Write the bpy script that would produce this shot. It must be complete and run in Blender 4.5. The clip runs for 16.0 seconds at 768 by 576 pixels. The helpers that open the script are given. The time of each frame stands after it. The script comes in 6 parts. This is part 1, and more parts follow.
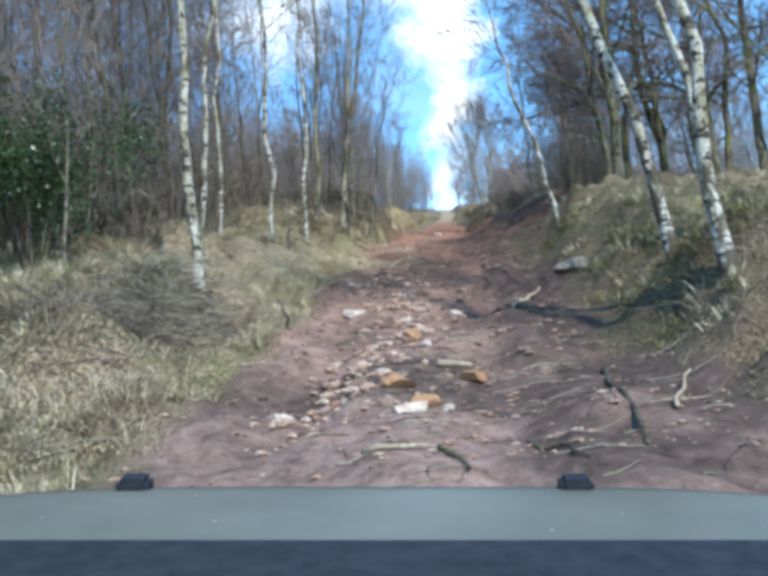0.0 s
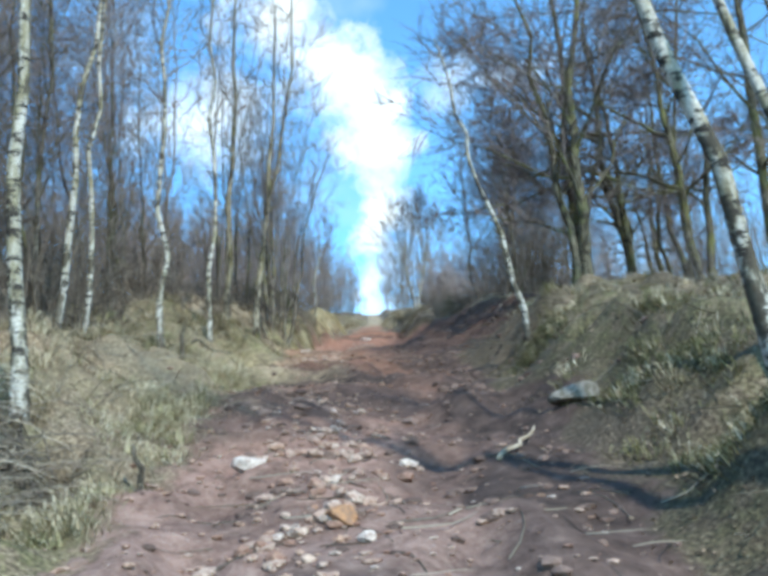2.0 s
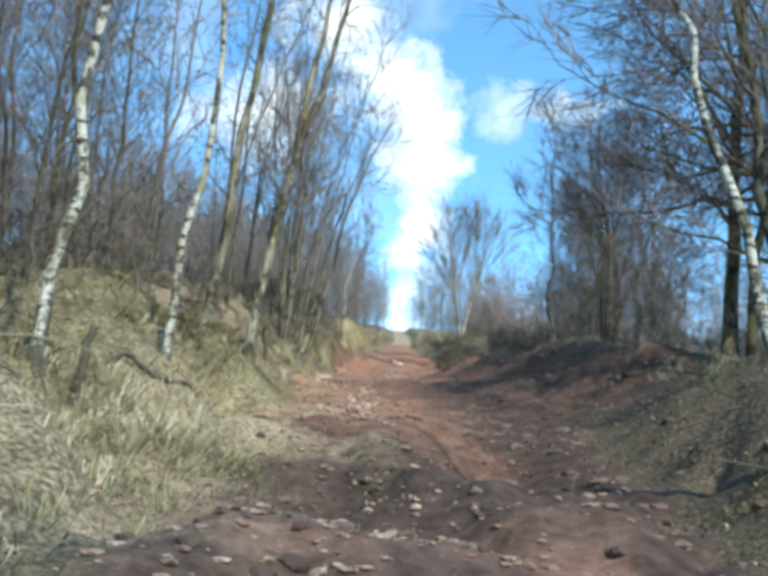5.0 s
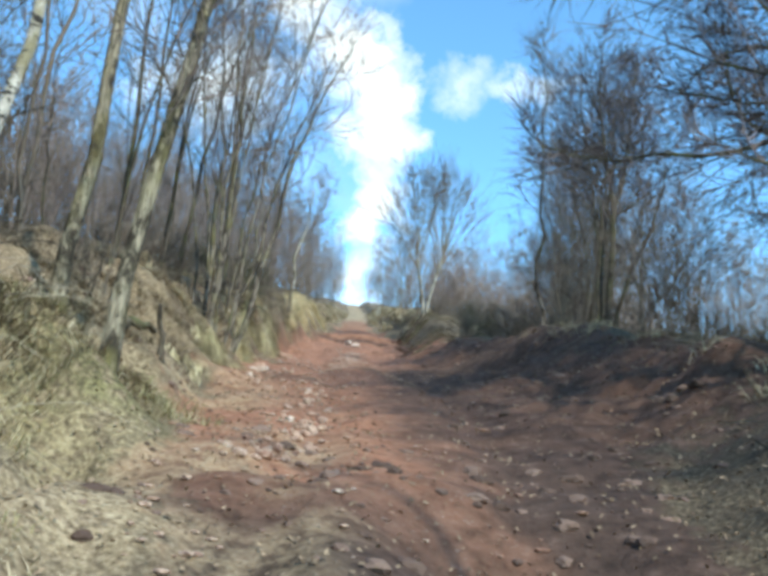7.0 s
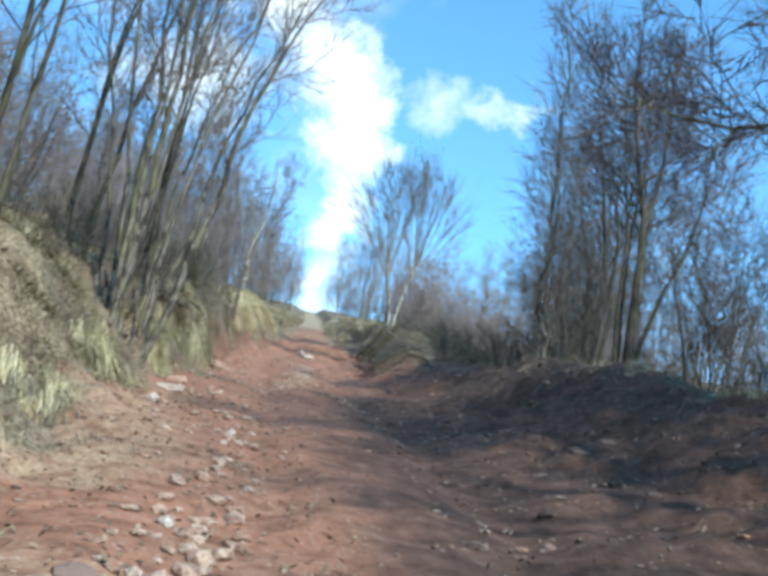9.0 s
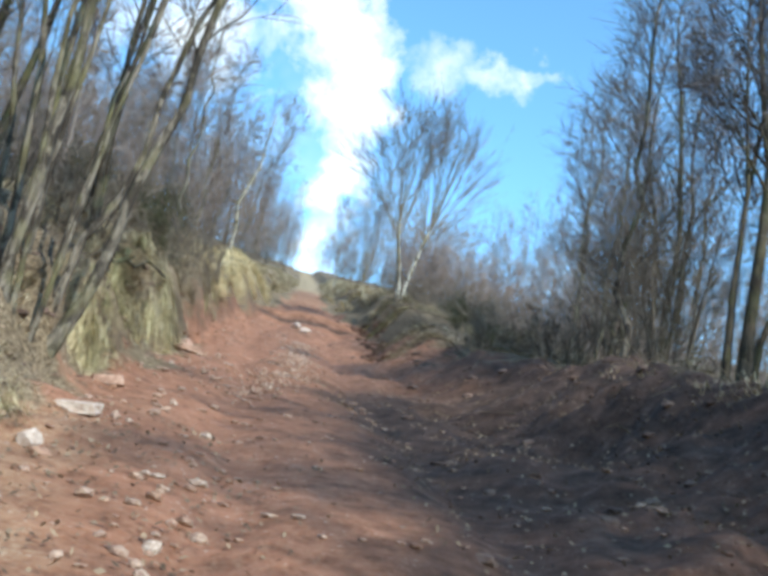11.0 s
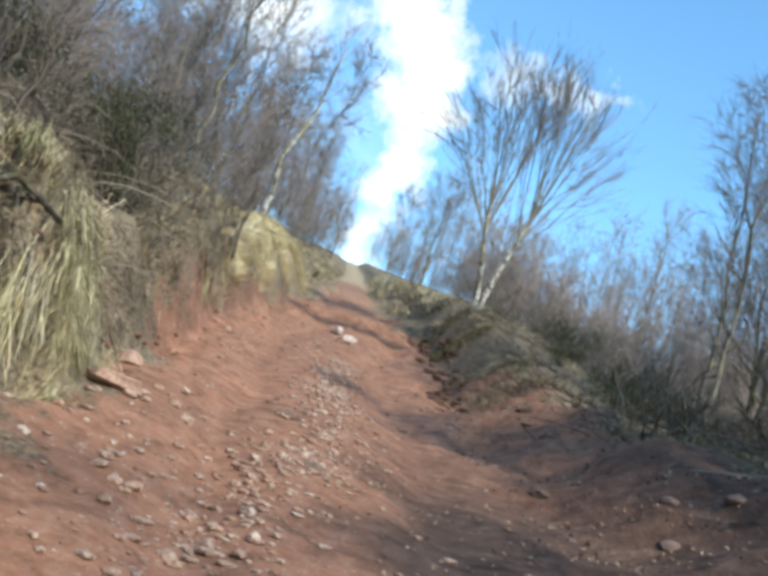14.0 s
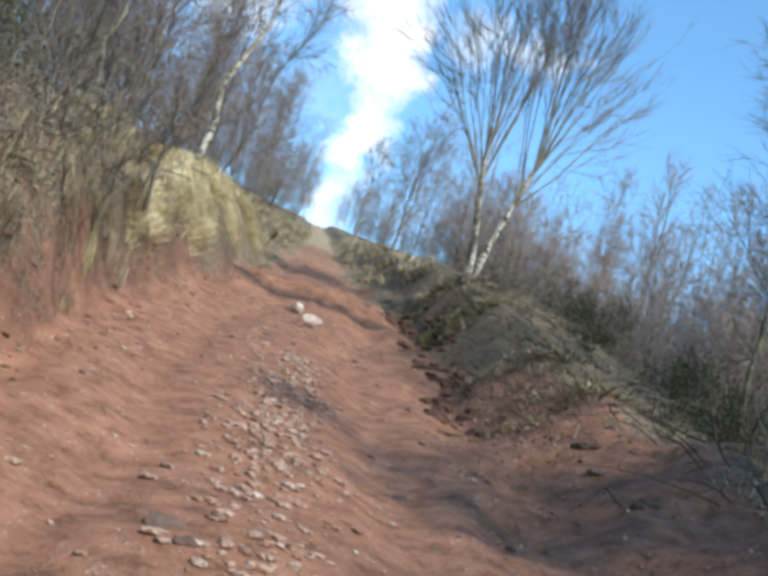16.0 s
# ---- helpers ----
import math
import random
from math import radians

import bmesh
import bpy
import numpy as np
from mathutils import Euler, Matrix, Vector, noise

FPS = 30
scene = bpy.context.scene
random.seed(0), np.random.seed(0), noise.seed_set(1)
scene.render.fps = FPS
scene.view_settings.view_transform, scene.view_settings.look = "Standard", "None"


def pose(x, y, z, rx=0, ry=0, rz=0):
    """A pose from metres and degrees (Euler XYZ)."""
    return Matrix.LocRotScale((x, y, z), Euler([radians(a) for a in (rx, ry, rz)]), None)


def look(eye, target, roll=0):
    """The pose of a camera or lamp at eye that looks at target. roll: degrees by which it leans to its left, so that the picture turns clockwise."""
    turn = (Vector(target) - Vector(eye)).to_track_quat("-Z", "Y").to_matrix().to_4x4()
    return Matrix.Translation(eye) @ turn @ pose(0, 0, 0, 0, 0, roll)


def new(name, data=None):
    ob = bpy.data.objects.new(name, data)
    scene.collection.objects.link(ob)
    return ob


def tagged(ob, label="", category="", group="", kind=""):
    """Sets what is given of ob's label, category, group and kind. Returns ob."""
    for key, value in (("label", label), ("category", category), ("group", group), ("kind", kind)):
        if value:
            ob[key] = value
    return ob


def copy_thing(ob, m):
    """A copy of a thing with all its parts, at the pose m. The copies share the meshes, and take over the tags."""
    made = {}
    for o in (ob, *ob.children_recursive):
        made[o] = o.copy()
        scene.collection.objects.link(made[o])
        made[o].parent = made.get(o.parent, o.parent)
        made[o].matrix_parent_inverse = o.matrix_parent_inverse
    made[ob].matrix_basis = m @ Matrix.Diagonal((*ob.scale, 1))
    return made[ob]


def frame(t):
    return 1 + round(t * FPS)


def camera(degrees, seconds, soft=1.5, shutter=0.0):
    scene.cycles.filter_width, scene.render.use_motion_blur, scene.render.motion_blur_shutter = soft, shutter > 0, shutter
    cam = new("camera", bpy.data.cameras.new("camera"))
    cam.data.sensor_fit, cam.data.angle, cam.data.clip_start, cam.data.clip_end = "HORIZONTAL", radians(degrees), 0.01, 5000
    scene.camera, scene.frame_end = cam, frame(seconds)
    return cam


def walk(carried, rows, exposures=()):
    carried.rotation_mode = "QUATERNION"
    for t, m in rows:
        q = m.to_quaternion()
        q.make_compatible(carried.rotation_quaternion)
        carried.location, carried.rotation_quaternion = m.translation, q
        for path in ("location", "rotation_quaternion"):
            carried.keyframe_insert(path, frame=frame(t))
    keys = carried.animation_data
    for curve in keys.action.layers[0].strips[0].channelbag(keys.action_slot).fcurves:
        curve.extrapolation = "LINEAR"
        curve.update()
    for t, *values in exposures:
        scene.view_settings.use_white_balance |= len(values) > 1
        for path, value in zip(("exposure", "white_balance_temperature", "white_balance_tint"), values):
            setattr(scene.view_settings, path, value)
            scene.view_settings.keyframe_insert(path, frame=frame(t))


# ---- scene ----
cam = camera(42.15, 16.0, soft=4.2)
# seconds, place, and turn of the camera in degrees
ROWS = [
    (0.0, -0.072, -0.072, 1.591, 99.49, 6.09, -0.75),
    (0.5, -0.053, 1.038, 1.803, 100.81, 5.15, -2.84),
    (1.0, 0.059, 2.223, 2.053, 102.14, 7.44, -3.98),
    (1.5, 0.142, 3.305, 2.310, 103.10, 5.96, -5.14),
    (2.0, 0.155, 4.399, 2.598, 105.03, 5.22, -5.35),
    (2.5, 0.267, 5.509, 2.850, 105.78, 5.94, -5.04),
    (3.0, 0.195, 6.885, 3.219, 103.73, -0.65, -6.13),
    (3.5, 0.093, 8.226, 3.547, 103.46, -4.69, -4.17),
    (4.0, 0.212, 9.720, 3.977, 105.50, -1.01, -4.18),
    (6.5, 0.621, 15.930, 5.638, 106.20, -7.17, -9.46),
    (7.0, 0.810, 17.222, 5.978, 104.54, -3.41, -8.79),
    (7.5, 0.855, 18.341, 6.251, 103.14, -7.66, -11.25),
    (8.0, 1.000, 19.561, 6.546, 103.13, -7.87, -11.50),
    (8.5, 1.198, 20.681, 6.833, 105.26, -5.83, -12.14),
    (9.0, 1.303, 21.837, 7.071, 105.54, -7.90, -12.46),
    (11.5, 1.822, 27.830, 8.627, 103.32, -10.22, -12.94),
    (12.0, 1.955, 29.026, 8.918, 103.88, -9.53, -10.89),
    (12.5, 2.100, 30.319, 9.251, 103.95, -8.91, -9.85),
    (13.0, 2.160, 31.589, 9.471, 102.25, -14.57, -10.75),
    (13.5, 2.307, 32.942, 9.738, 101.46, -16.29, -11.41),
    (14.0, 2.381, 34.149, 9.988, 103.27, -17.60, -12.55),
    (14.5, 2.483, 35.453, 10.244, 104.55, -19.61, -14.55),
    (15.0, 2.577, 36.595, 10.506, 105.01, -21.70, -15.05),
    (15.5, 2.763, 37.779, 10.733, 102.63, -20.54, -14.64),
    (16.0, 2.966, 38.778, 11.007, 101.74, -17.06, -14.50),
]
walk(cam, [(t, pose(x, y, z, rx, ry, rz)) for t, x, y, z, rx, ry, rz in ROWS], [(0, 0.0, 6250, 8), (1.0, 0.0, 6050, 4), (2.5, 0, 6050, 2), (3.5, 0.02, 6300, 1.5), (4.5, 0.02, 6500, 1.5), (6.5, -0.03, 6600, 2), (8, 0.03, 6400, 2.5), (9, 0.05, 6150, 2), (11.5, 0.06, 6750, 5), (12.5, 0.0, 6900, 4), (13.5, 0.03, 7050, 8), (14.5, 0.0, 6800, 5), (15.2, -0.08, 6800, 6.5), (16, -0.12, 6900, 9)])

# ---- sky and sun ----
SUN_TO = Vector((0.40, -0.92, 0.0)).normalized()  # over the right shoulder of the walk
SUN_UP = radians(40)
sun_data = bpy.data.lights.new("sun", "SUN")
sun_data.energy, sun_data.angle, sun_data.color = 4.8, radians(1.5), (1.0, 0.96, 0.90)
sun = new("sun", sun_data)
sun_way = Vector((SUN_TO.x * math.cos(SUN_UP), SUN_TO.y * math.cos(SUN_UP), math.sin(SUN_UP)))
sun.matrix_world = look(sun_way * 200, (0, 0, 0))

world = bpy.data.worlds.new("sky")
scene.world = world
world.use_nodes = True


def nodes_of(tree):
    """A helper for building a node tree: it adds a node with its inputs set or linked."""
    tree.nodes.clear()

    def add(kind, ins=None, **props):
        n = tree.nodes.new(kind)
        if "operation" in props:
            n.operation = props["operation"]
        if "data_type" in props:
            n.data_type = props["data_type"]
        if "blend_type" in props:
            n.blend_type = props["blend_type"]
        if "attribute_name" in props:
            n.attribute_name = props["attribute_name"]
        if "sky_type" in props:
            n.sky_type = props["sky_type"]
        if "sun_disc" in props:
            n.sun_disc = props["sun_disc"]
        if "sun_elevation" in props:
            n.sun_elevation = props["sun_elevation"]
        if "sun_rotation" in props:
            n.sun_rotation = props["sun_rotation"]
        if "air_density" in props:
            n.air_density = props["air_density"]
        if "dust_density" in props:
            n.dust_density = props["dust_density"]
        if "ozone_density" in props:
            n.ozone_density = props["ozone_density"]
        for k, v in (ins or {}).items():
            s = n.inputs[k]
            if isinstance(v, bpy.types.NodeSocket):
                tree.links.new(v, s)
            else:
                s.default_value = v
        return n
    return add


def ramp(add, fac, stops):
    n = add("ShaderNodeValToRGB", {"Fac": fac})
    e = n.color_ramp.elements
    while len(e) < len(stops):
        e.new(0.5)
    for el, (p, c) in zip(e, stops):
        el.position = p
        el.color = (*c, 1) if len(c) == 3 else (c[0], c[0], c[0], 1)
    return n.outputs["Color"]


def mix(add, fac, a, b, how="MIX"):
    n = add("ShaderNodeMix", data_type="RGBA", blend_type=how)
    for k, v in ((0, fac), (6, a), (7, b)):
        if isinstance(v, bpy.types.NodeSocket):
            n.id_data.links.new(v, n.inputs[k])
        else:
            n.inputs[k].default_value = v if k == 0 else (*v, 1)
    return n.outputs[2]


def math_node(add, op, a, b=0.0):
    return add("ShaderNodeMath", {0: a, 1: b}, operation=op).outputs[0]


def build_sky():
    add = nodes_of(world.node_tree)
    sky = add("ShaderNodeTexSky", sky_type="NISHITA", sun_disc=False, sun_elevation=SUN_UP,
              sun_rotation=math.atan2(SUN_TO.x, SUN_TO.y), air_density=1.0, dust_density=0.3, ozone_density=3.0)
    way = add("ShaderNodeTexCoord").outputs["Generated"]
    lump = add("ShaderNodeTexNoise", {"Vector": way, "Scale": 16.0, "Detail": 7.0, "Roughness": 0.6, "Distortion": 0.3}).outputs["Fac"]
    wide = add("ShaderNodeTexNoise", {"Vector": way, "Scale": 3.1, "Detail": 5.0, "Roughness": 0.6}).outputs["Fac"]
    sep = add("ShaderNodeSeparateXYZ", {"Vector": way})
    bearing = math_node(add, "MULTIPLY", math_node(add, "ARCTAN2", sep.outputs["X"], sep.outputs["Y"]), 57.2958)
    height = math_node(add, "MULTIPLY", math_node(add, "ARCSINE", sep.outputs["Z"]), 57.2958)

    swirl = add("ShaderNodeTexNoise", {"Vector": way, "Scale": 20.0, "Detail": 5.0, "Roughness": 0.65}).outputs["Color"]
    swirl = add("ShaderNodeSeparateColor", {"Color": swirl})
    bearing = math_node(add, "ADD", bearing, math_node(add, "MULTIPLY", math_node(add, "SUBTRACT", swirl.outputs[0], 0.5), 7.0))
    height = math_node(add, "ADD", height, math_node(add, "MULTIPLY", math_node(add, "SUBTRACT", swirl.outputs[1], 0.5), 6.0))

    def blob(at, up, half, tall, high=1.0):
        """A soft patch of cloud round a bearing and a height, in degrees: high in its middle, 0 at its rim."""
        u = math_node(add, "DIVIDE", math_node(add, "SUBTRACT", bearing, at), half)
        v = math_node(add, "DIVIDE", math_node(add, "SUBTRACT", height, up), tall)
        d = math_node(add, "SQRT", math_node(add, "ADD", math_node(add, "MULTIPLY", u, u), math_node(add, "MULTIPLY", v, v)))
        return math_node(add, "MAXIMUM", math_node(add, "MULTIPLY", math_node(add, "SUBTRACT", 1.0, d), high), -0.6)

    # one bright cumulus bank over the top of the track, a paler puff beside it, and a few thin wisps
    bank = blob(6.9, 23.8, 4.0, 4.8)
    for at, up, half, tall, high in ((7.0, 18.6, 2.8, 4.6, 0.9), (6.0, 15.0, 1.7, 3.6, 0.55), (5.2, 27.4, 4.2, 3.0, 0.9), (1.6, 30.5, 5.0, 3.0, 0.8), (-3.0, 25.0, 6.0, 4.0, 0.45)):
        bank = add("ShaderNodeMath", {0: bank, 1: blob(at, up, half, tall, high), 2: 0.5}, operation="SMOOTH_MAX").outputs[0]
    edge = math_node(add, "ADD", bank, math_node(add, "MULTIPLY", math_node(add, "SUBTRACT", lump, 0.5), 1.2))
    bank = ramp(add, edge, [(0.08, (0.0,)), (0.30, (0.40,)), (0.66, (1.0,))])
    puff = math_node(add, "MAXIMUM", blob(12.2, 26.2, 2.6, 1.8), math_node(add, "MAXIMUM", blob(15.5, 25.9, 2.6, 1.2), blob(17.5, 26.5, 1.8, 0.9)))
    puff = math_node(add, "ADD", math_node(add, "MULTIPLY", puff, 0.8), math_node(add, "MULTIPLY", math_node(add, "SUBTRACT", lump, 0.5), 0.7))
    puff = ramp(add, puff, [(0.0, (0.0,)), (0.9, (0.60,))])
    wisp = ramp(add, wide, [(0.56, (0.0,)), (0.85, (0.6,))])
    cover = math_node(add, "MAXIMUM", math_node(add, "MAXIMUM", bank, puff), wisp)
    blue = mix(add, 1.0, sky.outputs[0], (1.85, 2.75, 3.05), "MULTIPLY")
    tint = mix(add, cover, blue, (12.6, 13.3, 13.8))
    back = add("ShaderNodeBackground", {"Color": tint, "Strength": 0.115})
    add("ShaderNodeOutputWorld", {"Surface": back.outputs[0]})


build_sky()


# ---- lie of the land ----
def curve(ys, vs):
    """A smooth function through a few places along the track."""
    fine = np.arange(-60.0, 420.0, 0.5)
    v = np.interp(fine, ys, vs)
    k = np.hanning(9)
    v = np.convolve(np.pad(v, 4, mode="edge"), k / k.sum(), mode="valid")
    return lambda y: np.interp(y, fine, v)


track_z = curve([-40, 0, 5, 9.7, 15.9, 21.9, 26.3, 30, 38.7, 47.2, 56.3, 66, 116, 240, 258, 300, 400],
                [-9.5, -.05, 1.15, 2.38, 4.30, 5.85, 6.96, 7.84, 9.66, 11.50, 13.88, 16.5, 28.4, 59.5, 62, 63, 60])
left_edge = curve([-40, 0, 6.8, 9.2, 10.6, 14.5, 18, 25, 28.3, 31, 34, 38, 41, 45, 50, 55, 60, 66, 75, 116, 250],
    [-3.0, -2.6, -2.1, -1.6, -1.2, -0.8, -0.4, 0.3, 0.45, 0.3, 0.7, 1.1, 1.5, 1.9, 2.6, 3.5, 4.4, 5.0, 6.2, 10.8, 24.2])
right_edge = curve([-40, 0, 8.6, 14.5, 21.8, 28.5, 36, 42, 46.5, 52.7, 56, 62, 68, 77, 116, 250],
    [3.0, 2.6, 2.4, 2.7, 3.6, 5.0, 5.5, 5.35, 5.55, 6.5, 6.95, 7.3, 7.6, 8.4, 13.2, 27.0])
left_rise = curve([-40, 0, 8, 12, 15, 20, 24, 28, 35, 40, 48, 56, 66, 100, 250],
    [0.5, 0.5, 0.55, 0.75, 0.95, 1.0, 1.35, 1.5, 1.65, 1.8, 1.9, 1.4, 1.0, 0.8, 0.8])
left_run = curve([-40, 0, 15, 22, 26, 31, 35, 38, 42, 46, 54, 60, 100, 250],
    [3, 3, 2.2, 2.2, 2.7, 2.5, 1.8, 1.4, 1.3, 1.15, 1.1, 1.3, 2, 2])
right_rise = curve([-40, 0, 8, 11, 13, 16, 20, 24, 30, 36, 42, 50, 56, 66, 250],
    [0.6, 0.7, 1.1, 1.1, 0.8, 0.75, 1.3, 0.95, 0.85, 1.15, 0.95, 0.9, 1.40, 1.0, 0.9])
right_fall = curve([-40, 8, 18, 26, 44, 60, 90, 250], [0.0, 0.0, 0.02, 0.20, 0.26, 0.24, 0.10, 0.0])


def lattice(x, y, seed):
    n = (np.asarray(x).astype(np.int64) * 374761393 + np.asarray(y).astype(np.int64) * 668265263 + seed * 974711) & 0xFFFFFFFF
    n = ((n ^ (n >> 13)) * 1274126177) & 0xFFFFFFFF
    return ((n ^ (n >> 16)) & 0xFFFF) / 32767.5 - 1.0


def rough(x, y, size, seed, octaves=3):
    """Smooth bumps of about the given size, from -1 to 1."""
    total, amp, norm = 0.0, 1.0, 0.0
    for o in range(octaves):
        u, v = x / size + 17.3 * o, y / size - 9.1 * o
        i, j = np.floor(u), np.floor(v)
        a, b = u - i, v - j
        a, b = a * a * (3 - 2 * a), b * b * (3 - 2 * b)
        s = seed + 31 * o
        n = (lattice(i, j, s) * (1 - a) + lattice(i + 1, j, s) * a) * (1 - b) + (lattice(i, j + 1, s) * (1 - a) + lattice(i + 1, j + 1, s) * a) * b
        total, norm = total + amp * n, norm + amp
        amp, size = amp * 0.5, size * 0.5
    return total / norm


def step(v):
    v = np.clip(v, 0.0, 1.0)
    return v * v * (3 - 2 * v)


def heap(x, y, cx, cy, rx, ry, h):
    return h * np.exp(-((x - cx) / rx) ** 2 - ((y - cy) / ry) ** 2)


def ground_z(x, y):
    """Height of the ground at x, y."""
    x, y = np.asarray(x, float), np.asarray(y, float)
    wob = 0.25 * rough(x, y, 1.7, 5, 2)
    xl, xr = left_edge(y) + wob, right_edge(y) + wob
    z = track_z(y)
    out_l, out_r = xl - x, x - xr
    lip = step((y - 33) / 4) * step((55 - y) / 5)  # a steep lip with gentler ground above it
    up = (1 - lip) * step(out_l / left_run(y)) + lip * (0.60 * step((out_l + 0.15 * rough(x, y, 0.9, 53, 2)) / 0.60) + 0.40 * step((out_l - 0.35) / 2.2))
    z = z + left_rise(y) * up - heap(x, y, 1.20, 44.7, 0.60, 0.55, 0.60) + 0.05 * np.clip(out_l - 2, 0, 60) + 0.12 * np.clip(out_l - 7, 0, 40)
    z = z + right_rise(y) * step(out_r / (1.8 - 0.6 * step((y - 44) / 6))) - right_fall(y) * np.clip(out_r - 3.6 + 2.1 * step((y - 44) / 6), 0, 14)
    on = step((x - xl) / 0.7) * step((xr - x) / 0.7)
    c = (xl + xr) / 2
    # wheel ruts and the hump between them
    sway = 0.25 * rough(0 * x, y, 5.0, 11, 2)
    rut = np.exp(-((x - c - 0.85 - sway) / 0.30) ** 2) + np.exp(-((x - c + 0.85 - sway) / 0.30) ** 2)
    z = z - 0.10 * on * rut + on * (0.05 + 0.03 * step((34 - y) / 5) + 0.15 * step((27 - y) / 6)) * rough(x, y, 1.2, 3, 3) + on * (0.015 + 0.015 * step((34 - y) / 5) + 0.06 * step((26 - y) / 6)) * rough(x, y, 0.45, 8, 2)
    off = 1 - on
    z = z + off * (0.24 * rough(x, y, 1.5, 21, 3) + 0.11 * rough(x, y, 0.5, 22, 2)) + 0.5 * np.clip(np.abs(x - c) / 20 - 0.4, 0, 1) * rough(x, y, 12.0, 23, 2)
    # banked hummocks, hollows and steps in the track
    slope = step(out_l / 0.5) * step((4.5 - out_l) / 1.5) * step((y - 5) / 6) * step((62 - y) / 8)
    z = z + slope * (0.36 * rough(x, y, 1.2, 51, 2) + 0.22 * np.abs(rough(x, y, 0.6, 52, 2)) - 0.30 * step((rough(x, y, 0.8, 57, 2) - 0.28) / 0.15))
    z = z - 0.10 * x * step((4.5 - y) / 3.0) * step((y + 6) / 3.0) + heap(x, y, -0.4, 24.9, 0.8, 0.9, 0.55) - heap(x, y, -2.7, 21.6, 1.6, 2.2, 0.65)
    z = z + on * 0.26 * step((y - 56.2 - 0.3 * rough(x, 0 * y, 1.1, 54, 2)) / 0.4) * step((61 - y) / 4.0) - on * 0.12 * heap(x, y, 5.0, 55.3, 2.0, 0.5, 1.0)
    z = z + step((x - 3.0) / 0.8) * step((26 - y) / 6) * (0.26 * rough(x, y, 1.2, 61, 3) - 0.10 + 0.26 * step((x - 4.0) / 0.6) * rough(x, y, 0.9, 62, 2))
    ledge = step((out_r - 0.3) / 0.5) * step((25 - y) / 4) * step((y - 4) / 2) * step((6 - out_r) / 1.5)
    z = z + ledge * (0.20 * np.abs(rough(x, y, 0.7, 58, 2)) - 0.34 * step((rough(0.6 * x, y, 0.8, 59, 2) - 0.22) / 0.14))
    z = z + heap(x, y, 4.7, 14.5, 1.3, 2.2, 0.40) + heap(x, y, 5.0, 10.0, 1.2, 1.8, 0.35)
    z = z - heap(x, y, 0.45, 20.9, 0.8, 1.3, 0.50) - heap(x, y, 1.4, 19.2, 0.5, 0.8, 0.25) + heap(x, y, 1.0, 17.4, 1.2, 0.8, 0.12) - heap(x, y, 2.6, 22.4, 1.0, 1.4, 0.42)
    z = z + heap(x, y, 1.2, 23.6, 1.6, 0.9, 0.15) - heap(x, y, -1.75, 9.4, 0.4, 0.4, 0.25)
    z = z - heap(x, y, -1.85, 12.4, 0.35, 0.40, 0.50) - heap(x, y, -2.9, 11.3, 0.65, 0.6, 0.65) + heap(x, y, -2.3, 12.1, 0.5, 0.6, 0.22) + heap(x, y, -2.8, 9.4, 0.6, 0.5, 0.20)
    mound = step((x - xr + 1.6) / 1.2) * step((xr + 5.5 - x) / 1.5) * step((y - 24) / 3) * step((42 - y) / 4)
    z = z + mound * (0.14 * rough(x, y, 0.9, 63, 2) + 0.16 * np.abs(rough(x, y, 0.5, 64, 2)))
    z = z + heap(x, y, 5.6, 30.0, 1.5, 3.0, 0.35) + heap(x, y, 6.4, 35.0, 1.5, 3.0, 0.3)
    return z


def at_ground(x, y, sink=0.0):
    return float(ground_z(x, y)) - sink


# ---- materials ----
def material(name, build, rough_=0.9):
    m = bpy.data.materials.new(name)
    m.use_nodes = True
    add = nodes_of(m.node_tree)
    out = build(add)
    colour, bump, extra = (out + (None, None))[:3] if isinstance(out, tuple) else (out, None, None)
    b = add("ShaderNodeBsdfPrincipled", {"Base Color": colour, "Roughness": rough_})
    b.inputs["Specular IOR Level"].default_value = 0.25
    if bump is not None:
        add_b = add("ShaderNodeBump", {"Height": bump, "Strength": 0.8, "Distance": 0.02})
        m.node_tree.links.new(add_b.outputs[0], b.inputs["Normal"])
    for k, v in (extra or {}).items():
        b.inputs[k].default_value = v
    add("ShaderNodeOutputMaterial", {"Surface": b.outputs[0]})
    return m


def spot(add, vec, scale, detail=4.0, roughness=0.6, stretch=None):
    if stretch:
        vec = add("ShaderNodeMapping", {"Vector": vec, "Scale": stretch}).outputs[0]
    return add("ShaderNodeTexNoise", {"Vector": vec, "Scale": scale, "Detail": detail, "Roughness": roughness}).outputs["Fac"]


